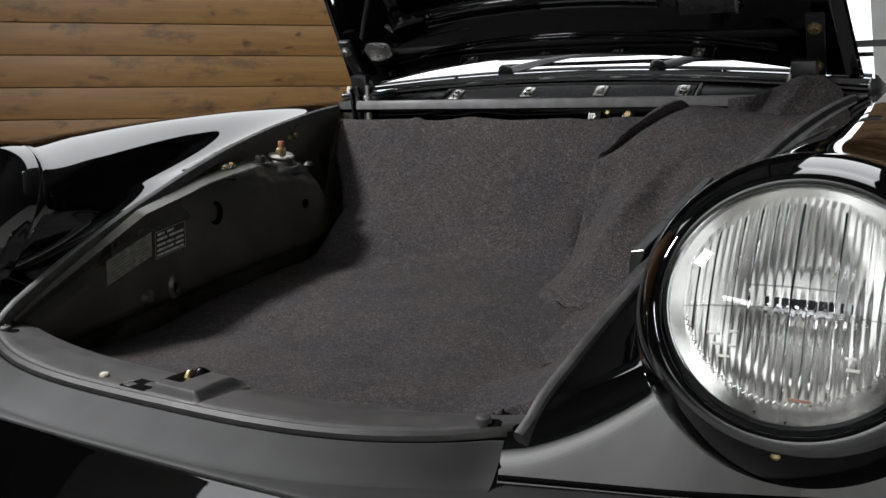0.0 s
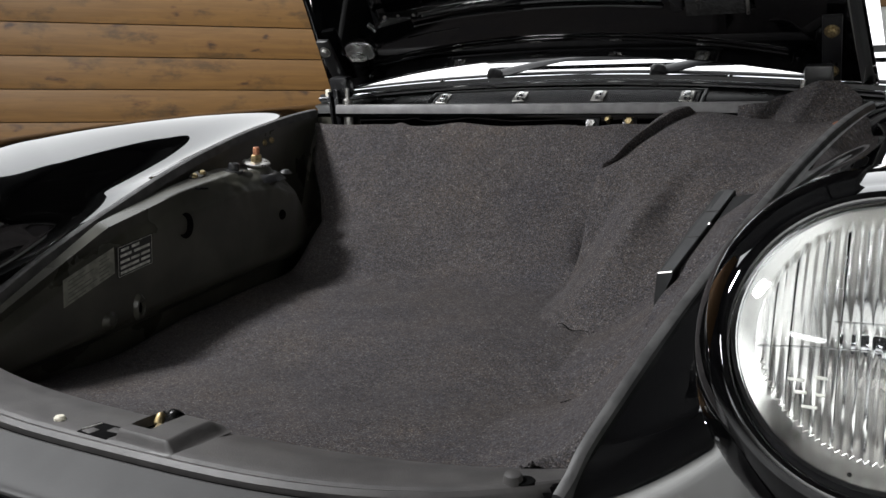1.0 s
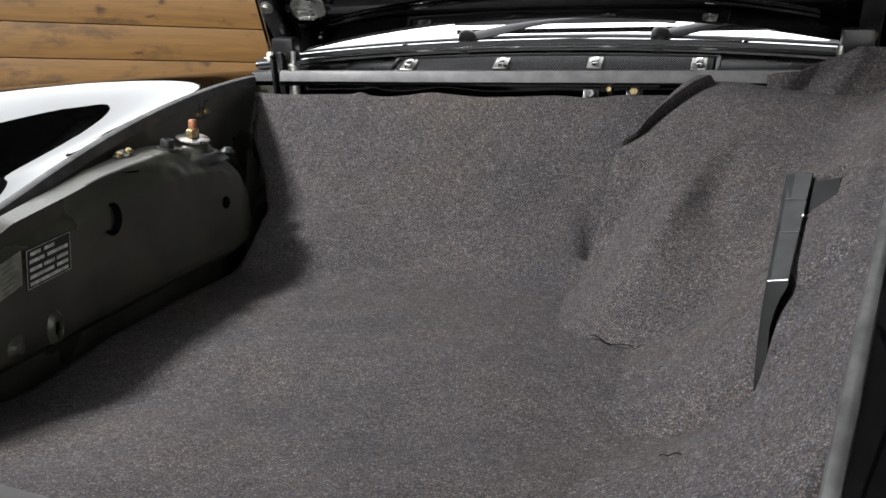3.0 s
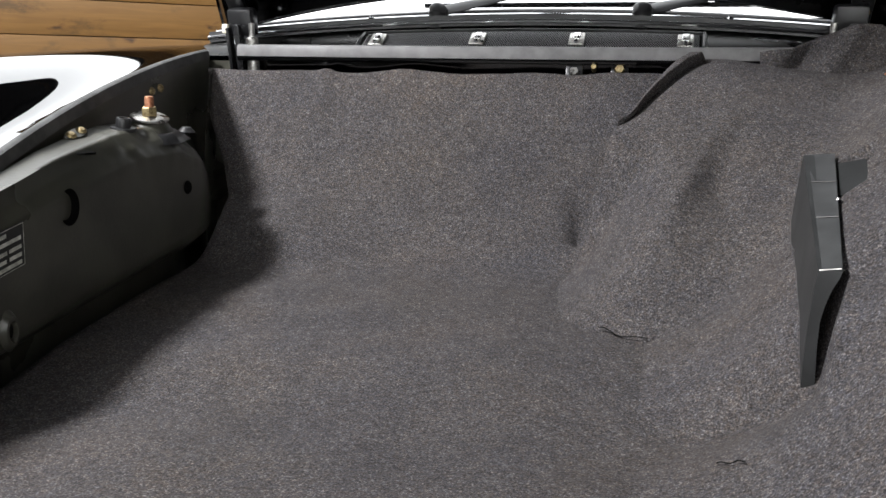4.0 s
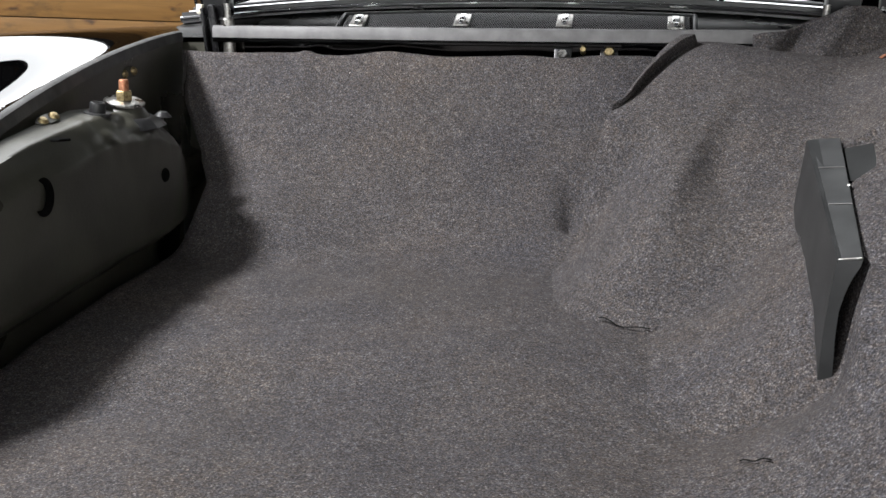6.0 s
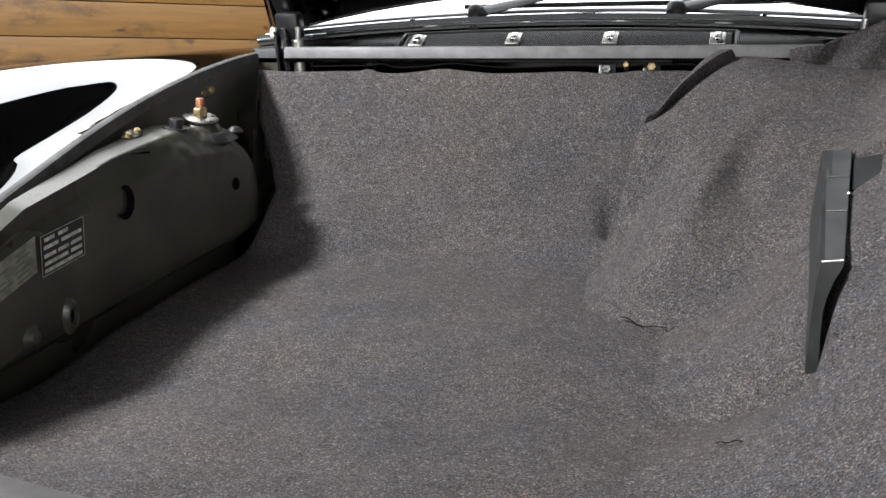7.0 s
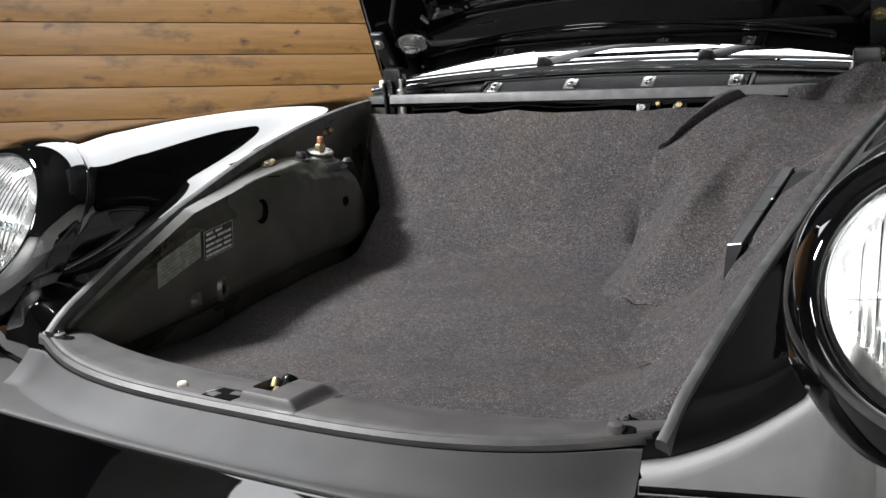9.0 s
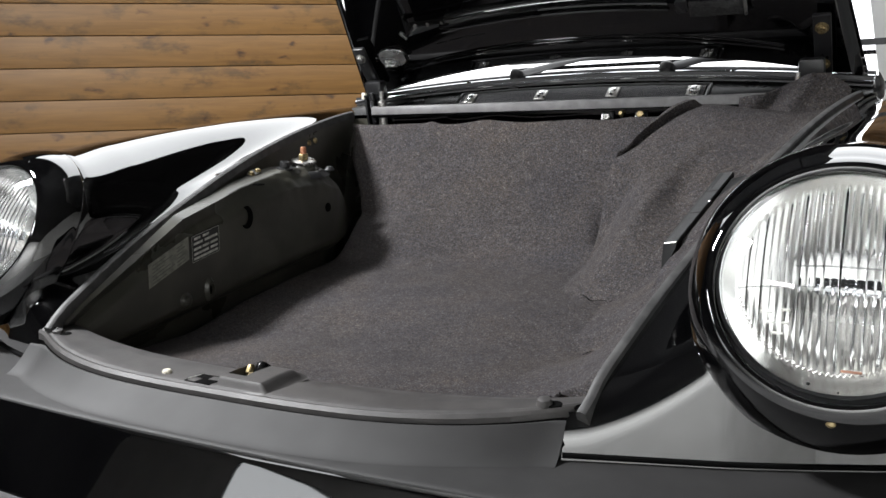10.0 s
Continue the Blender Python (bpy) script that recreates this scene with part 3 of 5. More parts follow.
    part("rust_mark", box((0.016, 0.0022, 0.0008), m @ pose(0.012, -0.079, dome(0.012, -0.079) - 0.0058), 0.0003), rust, lens, "thin rust mark")
    part("bulb_cover", box((0.052, 0.014, 0.014), m @ pose(0.004, 0.004, -0.034), 0.003), chrome, hl, "bright bulb cover")
    sc = m @ pose(0, -(R + 0.018), -0.002)
    part("screw", revolve([(0.0, 0.004), (0.003, 0.004), (0.0042, 0.0028), (0.0042, -0.004)], sc, 12), brass, hl, "small brass trim screw")


for s in (-1, 1):
    build_headlight(s)


# latch panel across the front of the opening
def build_latch_panel():
    def f(u, v):
        x = lerp(-0.392, 0.380, u)
        g, i = gap_y(max(x, -0.374)) - 0.2 * min(0, x + 0.374), inner_y(x) - 0.6 * max(0, -0.374 - x)
        prof = [(0.0, -0.03), (0.0, -0.003), (0.05, 0.0008), (0.11, -0.0005), (0.16, 0.0015), (0.7, 0.002), (0.95, -0.001), (1.0, -0.008), (1.0, -0.09)]
        k = v * 8
        j = min(7, int(k))
        a, b = prof[j], prof[j + 1]
        t = k - j
        y = lerp(g, i, lerp(a[0], b[0], t))
        z = 0.613 + lerp(a[1], b[1], t) + 0.012 * (abs(x) / 0.37) ** 4
        return Vector((x, y, z))

    p = part("latch_panel", grid(60, 32, f), strip_mat, car, "dusty grey plastic front latch panel")
    for s, at in ((-1, Vector((-0.358, 0.036, 0.6245))), (1, Vector((0.343, 0.036, 0.6245)))):
        part("stop_recess", revolve([(0.0, 0.0008), (0.0075, 0.0006), (0.0085, -0.001)], pose(*at, 6, 0, 0) @ pose(0.006, 0.001, 0), 20), dark, p, "dark recess")
        part("bump_stop", revolve([(0.0, 0.0068), (0.004, 0.0068), (0.0066, 0.0056), (0.0075, 0.003), (0.0085, -0.004)], pose(*at, 10, 0, 0) @ pose(-0.003, -0.002, 0), 20), strip_mat, p, "grey rubber bump stop")
    part("white_plug", revolve([(0.0, 0.002), (0.004, 0.0018), (0.0055, 0.0), (0.0055, -0.003)], pose(-0.103, -0.020, 0.617), 16), white_cap, p, "small white plastic plug")
    # striker slot with its frame, raised latch block beside it
    slot = pose(-0.043, -0.022, 0.6142, 3, 0, -2)
    part("striker_slot", box((0.040, 0.026, 0.003), slot, 0.001), dark, p, "dark striker slot")
    part("striker_bar", box((0.0022, 0.019, 0.0025), slot @ pose(-0.0155, 0.001, 0.0014, 0, 0, -14), 0.0008), steel, p, "steel striker bar")
    part("striker_tongue", box((0.013, 0.011, 0.002), slot @ pose(-0.0085, -0.0065, 0.0012, 0, 0, -8), 0.0008), strip_mat, p, "grey striker tongue")
    part("striker_tongue", box((0.014, 0.010, 0.002), slot @ pose(0.0125, 0.0045, 0.0012, 0, 0, 4), 0.0008), strip_mat, p, "grey striker tongue")

    def blk(u, v):
        x = lerp(-0.018, 0.060, u)
        y = lerp(-0.037, 0.037, v) - 0.004 * (u - 0.5)
        h = 0.0112 * smooth(0, 0.04, u) * smooth(1, 0.78, u) * smooth(0, 0.11, v) * lerp(1.0, 0.45, smooth(0.80, 1.0, v))
        hole = smooth(0.03, 0.05, u) * smooth(0.40, 0.37, u) * smooth(0.26, 0.29, v) * smooth(0.86, 0.83, v)
        return Vector((x, y, 0.6128 + h + 0.002 * smooth(0.1, 0.5, v) - 0.0135 * hole))

    part("latch_cover", grid(96, 60, blk), strip_mat, p, "raised plastic latch cover")
    part("latch_recess", box((0.026, 0.043, 0.004), pose(-0.0005, 0.0045, 0.6140), 0.001), dark, p, "dark latch recess")
    part("latch_pin", revolve([(0.0, 0.0), (0.004, 0.0), (0.0048, 0.003), (0.0048, 0.010), (0.003, 0.012), (0.0, 0.012)], pose(-0.005, 0.008, 0.6180, -50, 0, 20), 12), brass, p, "brass latch pin")
    part("latch_lever", box((0.005, 0.018, 0.004), pose(0.005, -0.004, 0.6185, 14, 0, 20), 0.001), brass, p, "brass latch lever")
    part("latch_knob", revolve([(0.0, 0.0), (0.007, 0.0), (0.0092, 0.006), (0.0088, 0.012), (0.006, 0.0155), (0.0, 0.0165)], pose(0.003, 0.016, 0.6155, -30, 14, 0), 16), cowl_black, p, "black rubber knob")


build_latch_panel()


# body lip in front of the latch panel, bumper
def build_bumper():
    def crest_z(x):
        return 0.6085 + 0.009 * (abs(x) / 0.37) ** 4

    def lip(u, v):
        x = lerp(-0.388, 0.365, u) + 0.003 * v * smooth(0.9, 1.0, u)
        c = max(-0.36, min(0.36, x))
        g = gap_y(c) - 0.003
        fr, re = prof_at(x)
        y = g - lerp(0.042, 0.040, smooth(0.1, 0.36, x)) * v
        base = 0.5772 + 0.0088 * (y - fr) / (re + 0.03 - fr)
        h = crest_z(c) - base
        return Vector((x, y, base + h * (1 - v) ** 1.6 - 0.003 * smooth(0.06, 0.0, v)))

    def prof_at(x):
        ax = abs(x)
        front = -0.099 + 0.16 * ax ** 2.4
        rear = gap_y(max(-0.36, min(x, 0.36))) - 0.025 + (0.9 * max(0, ax - 0.36) ** 1.6 + 0.05 if ax > 0.36 else 0.05 * smooth(0.3, 0.36, ax))
        return front, rear

    part("nose_lip", grid(70, 30, lip), bumper_top, car, "satin dark nose panel lip")
    part("lip_gap", grid(50, 1, lambda u, v: Vector((lerp(-0.372, 0.376, u), gap_y(max(-0.36, min(0.36, lerp(-0.372, 0.376, u)))) - 0.0015, 0.585 + 0.0205 * v + 0.011 * (abs(lerp(-0.372, 0.376, u)) / 0.37) ** 4))), dark, car, "dark gap before the latch panel")

    pts = [(1.0, 0.576), (0.98, 0.586), (0.5, 0.5815), (0.06, 0.5775), (0.015, 0.5762), (0.0, 0.5725), (-0.006, 0.566), (-0.038, 0.530), (-0.074, 0.490), (-0.06, 0.455), (0.1, 0.44)]

    def top(u, v):
        x = lerp(-0.80, 0.80, u)
        fr, re = prof_at(x)
        k = v * (len(pts) - 1)
        j = min(len(pts) - 2, int(k))
        a, b = pts[j], pts[j + 1]
        t = k - j
        q, z = lerp(a[0], b[0], t), lerp(a[1], b[1], t)
        return Vector((x, fr + (re + 0.03 - fr) * q if q > 0 else fr + q * 0.6, z))

    def sub(v0, v1, n):
        return grid(90, n, lambda u, v: top(u, lerp(v0, v1, v)))

    n = len(pts) - 1
    bum = part("bumper", sub(4.6 / n, 1.0, 24), paint, car, "glossy black front bumper")
    part("bumper_top", sub(0.0, 4.6 / n, 20), bumper_top, bum, "satin dark bumper top")
    prof = [(-0.004, -0.012), (0.004, -0.012), (0.010, -0.006), (0.010, 0.006), (0.004, 0.012), (-0.004, 0.012)]
    path = []
    for i in range(61):
        x = lerp(-0.8, 0.8, i / 60)
        path.append((x, prof_at(x)[0] - 0.05, 0.478))
    part("rubber_strip", sweep(path, prof), rubber, bum, "grey rubber impact strip")
    # plain apron down to the floor side
    part("apron", grid(60, 6, lambda u, v: Vector((lerp(-0.78, 0.78, u), prof_at(lerp(-0.78, 0.78, u))[0] + 0.06 + 0.05 * v, lerp(0.45, 0.16, v)))), paint, car, "black front apron")
    for s in (-1, 1):
        m = pose(s * 0.69, 0.62, 0.31, 0, 90, 0)
        part("tyre", revolve([(0.2, -0.09), (0.28, -0.095), (0.31, -0.07), (0.31, 0.07), (0.28, 0.095), (0.2, 0.09)], m, 40), rubber, car, "black rubber tyre")


build_bumper()


# dark joint between fender and bumper
for sd in (-1, 1):
    joint = []
    for i in range(25):
        x = lerp(0.368, 0.66, i / 24)
        joint.append((sd * x, 0.0055 + 0.32 * (x - 0.36) + 0.25 * max(0.0, x - 0.5) ** 1.4, 0.5865))
    part("fender_joint", sweep(joint, circle(0.0026, 8)), dark, car, "dark joint between fender and bumper")


# luggage tub: inner walls
def ledge(y):
    return table(((0.0, 0.59), (0.1, 0.645), (0.3, 0.742), (0.4, 0.768), (0.46, 0.785), (0.52, 0.797), (0.6, 0.811), (0.7, 0.814), (0.76, 0.797), (0.82, 0.755), (0.9, 0.69), (1.0, 0.62)), y)


def panel_x(y):
    return 0.368 + 0.05 * y + 0.085 * smooth(0.74, 0.97, y)


def build_inner_wall(side):
    def f(u, v):
        y = lerp(0.05, 1.015, u)
        xe, ze = edge(y, side)
        xp, zl = panel_x(y), ledge(y)
        zb = 0.57 + 0.14 * y
        zl = max(zl, zb + 0.03)
        pr = [(xe - 0.004, ze - 0.004), (xe - 0.002, ze - 0.03), (xe - 0.004, lerp(ze - 0.03, zl, 0.7)), (xe - 0.014, zl + 0.02), (lerp(xp, xe - 0.020, 0.45), zl + 0.014), (xp + 0.012, zl - 0.004), (xp + 0.002, zl - 0.02), (xp, lerp(zl, zb, 0.5)), (xp + 0.003, zb), (xp + 0.02, zb - 0.014), (xp + 0.05, zb - 0.022), (xp + 0.06, 0.52)]
        k = v * (len(pr) - 1)
        j = min(len(pr) - 2, int(k))
        t = k - j
        x, z = lerp(pr[j][0], pr[j + 1][0], t), lerp(pr[j][1], pr[j + 1][1], t)
        crumple = smooth(0.25, 0.38, v) * smooth(0.62, 0.5, v) * smooth(0.50, 0.58, y) * smooth(0.84, 0.72, y)
        d = crumple * (0.0035 * abs(noise.noise(Vector((y * 26, z * 40, 2.0)))) + 0.0012 * noise.noise(Vector((y * 60, z * 70, 7.0))))
        dent = 0.003 * noise.noise(Vector((y * 9, z * 9, 4.0)))
        return Vector((side * (x - d - dent * smooth(0.5, 0.6, v)), y, z + d))

    w = part("inner_wall", grid(150, 66, f), satin, car, "satin black inner wing panel", angle=60)
    return w


left_wall = build_inner_wall(-1)
part("inner_flange", grid(40, 3, lambda u, v: Vector((edge(lerp(0.05, 1.0, u), 1)[0] - 0.004 + 0.01 * v, lerp(0.05, 1.0, u), edge(lerp(0.05, 1.0, u), 1)[1] - 0.026 - 0.2 * v))), satin, car, "satin black flange")
part("bulkhead", box((1.14, 0.02, 0.40), pose(0, 1.026, 0.735)), satin, car, "satin black rear bulkhead")
part("tub_floor", box((1.1, 1.0, 0.02), pose(0, 0.53, 0.53)), satin, car, "satin black tub floor")


def wall_at(y, z, off=0.0):
    return Vector((-(panel_x(y) + 0.0015) + off, y, z))


def build_inner_details():
    # strut mount with copper nut, second stud
    m = pose(-0.448, 0.69, 0.826, 6, 4, 0)
    t = part("strut_mount", revolve([(0.0, 0.012), (0.018, 0.012), (0.024, 0.008), (0.030, 0.0), (0.034, -0.012)], m, 28), satin, left_wall, "satin black strut mount")
    part("sealant", grid(40, 6, lambda u, v: m @ Vector((lerp(0.026, 0.047 + 0.006 * noise.noise(Vector((3 * math.cos(6.2832 * u), 3 * math.sin(6.2832 * u), 1.0))), v) * math.cos(6.2832 * u), 1.25 * lerp(0.026, 0.047 + 0.006 * noise.noise(Vector((3 * math.cos(6.2832 * u), 3 * math.sin(6.2832 * u), 1.0))), v) * math.sin(6.2832 * u), 0.004 * math.sin(math.pi * v) - 0.012 * v - 0.002))), black_plastic, left_wall, "black sealant round the mount")
    part("washer", revolve([(0.0, 0.0025), (0.023, 0.0025), (0.0255, 0.001), (0.0255, -0.001)], m @ pose(0, 0, 0.0155, 5, 8, 0), 24), steel, left_wall, "steel washer")
    part("nut", revolve([(0.0, 0.012), (0.009, 0.012), (0.0105, 0.010), (0.0105, 0.0)], m @ pose(0, 0, 0.018), 6), brass, left_wall, "zinc hex nut")
    part("stud", revolve([(0.0, 0.016), (0.0052, 0.016), (0.0062, 0.014), (0.0062, 0.0)], m @ pose(0, 0, 0.028), 12), copper, left_wall, "copper-coloured stud")
    m2 = pose(-0.437, 0.615, 0.826, 5, 8, 0)
    part("socket_bolt", revolve([(0.0, 0.007), (0.005, 0.007), (0.006, 0.016), (0.0085, 0.016), (0.0095, 0.014), (0.0095, 0.004), (0.016, 0.004), (0.017, 0.0)], m2, 16), black_plastic, left_wall, "black socket bolt")
    m3 = pose(-0.432, 0.755, 0.822, 5, 8, 0)
    part("socket_bolt", revolve([(0.0, 0.006), (0.006, 0.006), (0.008, 0.004), (0.012, 0.0)], m3, 16), black_plastic, left_wall)
    # holes
    part("hole", revolve([(0.0, 0.0015), (0.0085, 0.0015), (0.0095, 0.0)], axis_pose(wall_at(0.706, 0.747, 0.0025), (1, 0, 0)), 18), dark, left_wall, "dark round hole")
    def crescent(u, v):
        a = radians(lerp(118, -140, u))
        w = math.sin(u * math.pi) ** 0.6
        r = 0.0205 - 0.0125 * v * w
        return wall_at(0.447 + r * math.cos(a) * 0.85 - 0.004 * v * w, 0.7475 + r * math.sin(a), 0.003)

    part("hole", grid(24, 3, crescent), dark, left_wall, "dark crescent-shaped hole")
    part("hole", box((0.012, 0.02, 0.003), pose(-0.405, 0.5, 0.803, 0, 0, 0), 0.001), dark, left_wall, "dark slot")
    # embossed slot near the floor
    em = axis_pose(wall_at(0.346, 0.634), (1, 0, 0)) @ Matrix.Diagonal((0.75, 1.35, 1, 1))
    part("slot", revolve([(0.0, -0.002), (0.006, -0.001), (0.0085, 0.0065), (0.0115, 0.006), (0.016, 0.0)], em, 24), satin, left_wall, "embossed oval slot")
    part("slot_shade", revolve([(0.0, 0.0015), (0.006, 0.0015), (0.0062, 0.0)], em, 20), dark, left_wall, "dark opening of the slot")
    part("boss", revolve([(0.0, 0.009), (0.006, 0.008), (0.012, 0.002), (0.016, 0.0)], axis_pose(wall_at(0.287, 0.625), (1, 0, 0)), 18), satin, left_wall, "embossed dimple")
    # paired screws on the flange
    for at, n in (((-0.449, 0.540, 0.8225), (0.45, -0.25, 0.85)), ((-0.5075, 0.796, 0.880), (1, -0.2, 0.1)), ((-0.392, 0.135, 0.668), (1, 0, 0.1))):
        pm = axis_pose(Vector(at), n, up=(0, 1, 0.25))
        pl = part("screw_plate", revolve([(0.0, 0.0016), (0.0085, 0.0016), (0.010, 0.0006), (0.010, -0.002)], pm @ Matrix.Diagonal((0.9, 1.9, 1, 1)), 24), satin, left_wall, "oval satin black plate")
        for d in (-0.0095, 0.0095):
            part("screw", revolve([(0.0, 0.0052), (0.0035, 0.005), (0.0058, 0.0032), (0.0066, 0.0012)], pm @ pose(0, d, 0), 10), brass, pl, "brownish zinc screw")


build_inner_details()
# curved corner sheet between the strut tower and the rear bulkhead
part("corner_panel", grid(16, 12, lambda u, v: Vector((-(lerp(0.423, 0.520, u) + 0.008 * math.sin(u * math.pi)), lerp(0.79, 0.99, u), lerp(0.60, lerp(0.755, 0.915, smooth(0, 1, u)), v)))), satin, left_wall, "satin grey curved corner sheet")


def build_plates():
    def rect(y0, y1, z0, z1, off, sl=0.12):
        """A thin sheet on the wall whose top edge climbs to the rear."""
        def f(u, v):
            y = lerp(y0, y1, u)
            z = lerp(z0, z1, v) + sl * (y - 0.33)
            return wall_at(y, z, off)
        return grid(4, 2, f)

    st = part("data_label", rect(0.2085, 0.299, 0.7035, 0.741, 0.0022, 0.39), label_grey, left_wall, "worn silver-grey label with faint print")
    for r in range(6):
        z = 0.736 - 0.0055 * r
        part("print_bar", rect(0.216, 0.216 + (0.03, 0.045, 0.026, 0.04, 0.05, 0.03)[r], z - 0.0014, z, 0.003, 0.39), faint_ink, st)
        part("print_bar", rect(0.27, 0.27 + (0.015, 0.02, 0.012, 0.02, 0.018, 0.02)[r], z - 0.0014, z, 0.003, 0.39), faint_ink, st)
    y0, y1, z0, z1, sl = 0.3035, 0.373, 0.6885, 0.733, 0.21
    pl = part("type_plate", rect(y0, y1, z0, z1, 0.0025, sl), plate_black, left_wall, "black type plate with pale printed fields")

    def field(a, b, c, d, label):
        part("print_bar", rect(lerp(y0, y1, a), lerp(y0, y1, b), lerp(z0, z1, c), lerp(z0, z1, d), 0.0034, sl), ink, pl, label)

    for a, b, c, d in ((0.02, 0.98, 0.965, 0.98), (0.02, 0.98, 0.02, 0.035), (0.02, 0.032, 0.02, 0.98), (0.968, 0.98, 0.02, 0.98)):
        field(a, b, c, d, "pale printed border")
    for d, bars in ((0.90, ((0.10, 0.32), (0.40, 0.62))), (0.72, ((0.08, 0.40), (0.46, 0.92))), (0.52, ((0.08, 0.34), (0.38, 0.62), (0.66, 0.92))), (0.34, ((0.08, 0.60), (0.66, 0.92))), (0.17, ((0.08, 0.92),))):
        for a, b in bars:
            field(a, b, d - 0.09, d, "pale printed field")


build_plates()


# seal round the opening
def fender_top(x, y, side):
    """Height of the fender's skin at x, y."""
    lo, hi = 0.55, 1.05
    for _ in range(24):
        mid = 0.5 * (lo + hi)
        if fender_form(np.float64(x), np.float64(y), np.float64(mid), side) > 0:
            lo = mid
        else:
            hi = mid
    return lo


def build_seal():
    for s in (-1, 1):
        k = 0.75 if s < 0 else 0.68
        low = -0.009 if s < 0 else -0.020
        prof = [(-0.009 * k, low), (-0.009 * k, 0.002), (-0.006 * k, 0.0065), (-0.001 * k, 0.0075), (0.004 * k, 0.0065), (0.007 * k, 0.005), (0.009 * k, low)]
        path = []
        for i in range(60):
            y = lerp(0.021 if s > 0 else 0.030, 1.0, i / 59)
            xe, ze = edge(y, s)
            path.append((s * (xe - 0.004 * k), y, lerp(max(fender_top(xe + 0.003, max(y, 0.034), s) - 0.5 * max(0.0, 0.034 - y), 0.606), ze, smooth(0.15, 0.4, y))))
        part("side_seal", sweep(path, prof), rubber, car, "dusty grey rubber seal along the opening")
    path = [(lerp(-0.47, 0.50, i / 30), 1.005 - 0.02 * (2 * i / 30 - 1) ** 2, 0.951) for i in range(31)]
    part("rear_seal", sweep(path, [(-0.008, -0.010), (-0.0095, -0.004), (-0.009, 0.003), (-0.006, 0.008), (0.0, 0.0098), (0.006, 0.008), (0.009, 0.003), (0.009, -0.010)]), seal_grey, car, "grey rubber seal at the rear edge")
    part("gutter_lip", sweep([(x, y - 0.003, z - 0.0135) for x, y, z in path], circle(0.0042, 10)), paint, car, "glossy black lip under the seal")
    # painted gutter under it
    part("rear_gutter", grid(30, 4, lambda u, v: Vector((lerp(-0.5, 0.5, u), 1.004 + 0.014 * v, 0.943 - 0.06 * v))), paint, car, "glossy black gutter panel")


build_seal()


# cowl with grille, windscreen foot
def cowl_y(x):
    return 1.095 - 0.10 * x * x


def cowl_z(x):
    return 1.003 - 0.10 * x * x


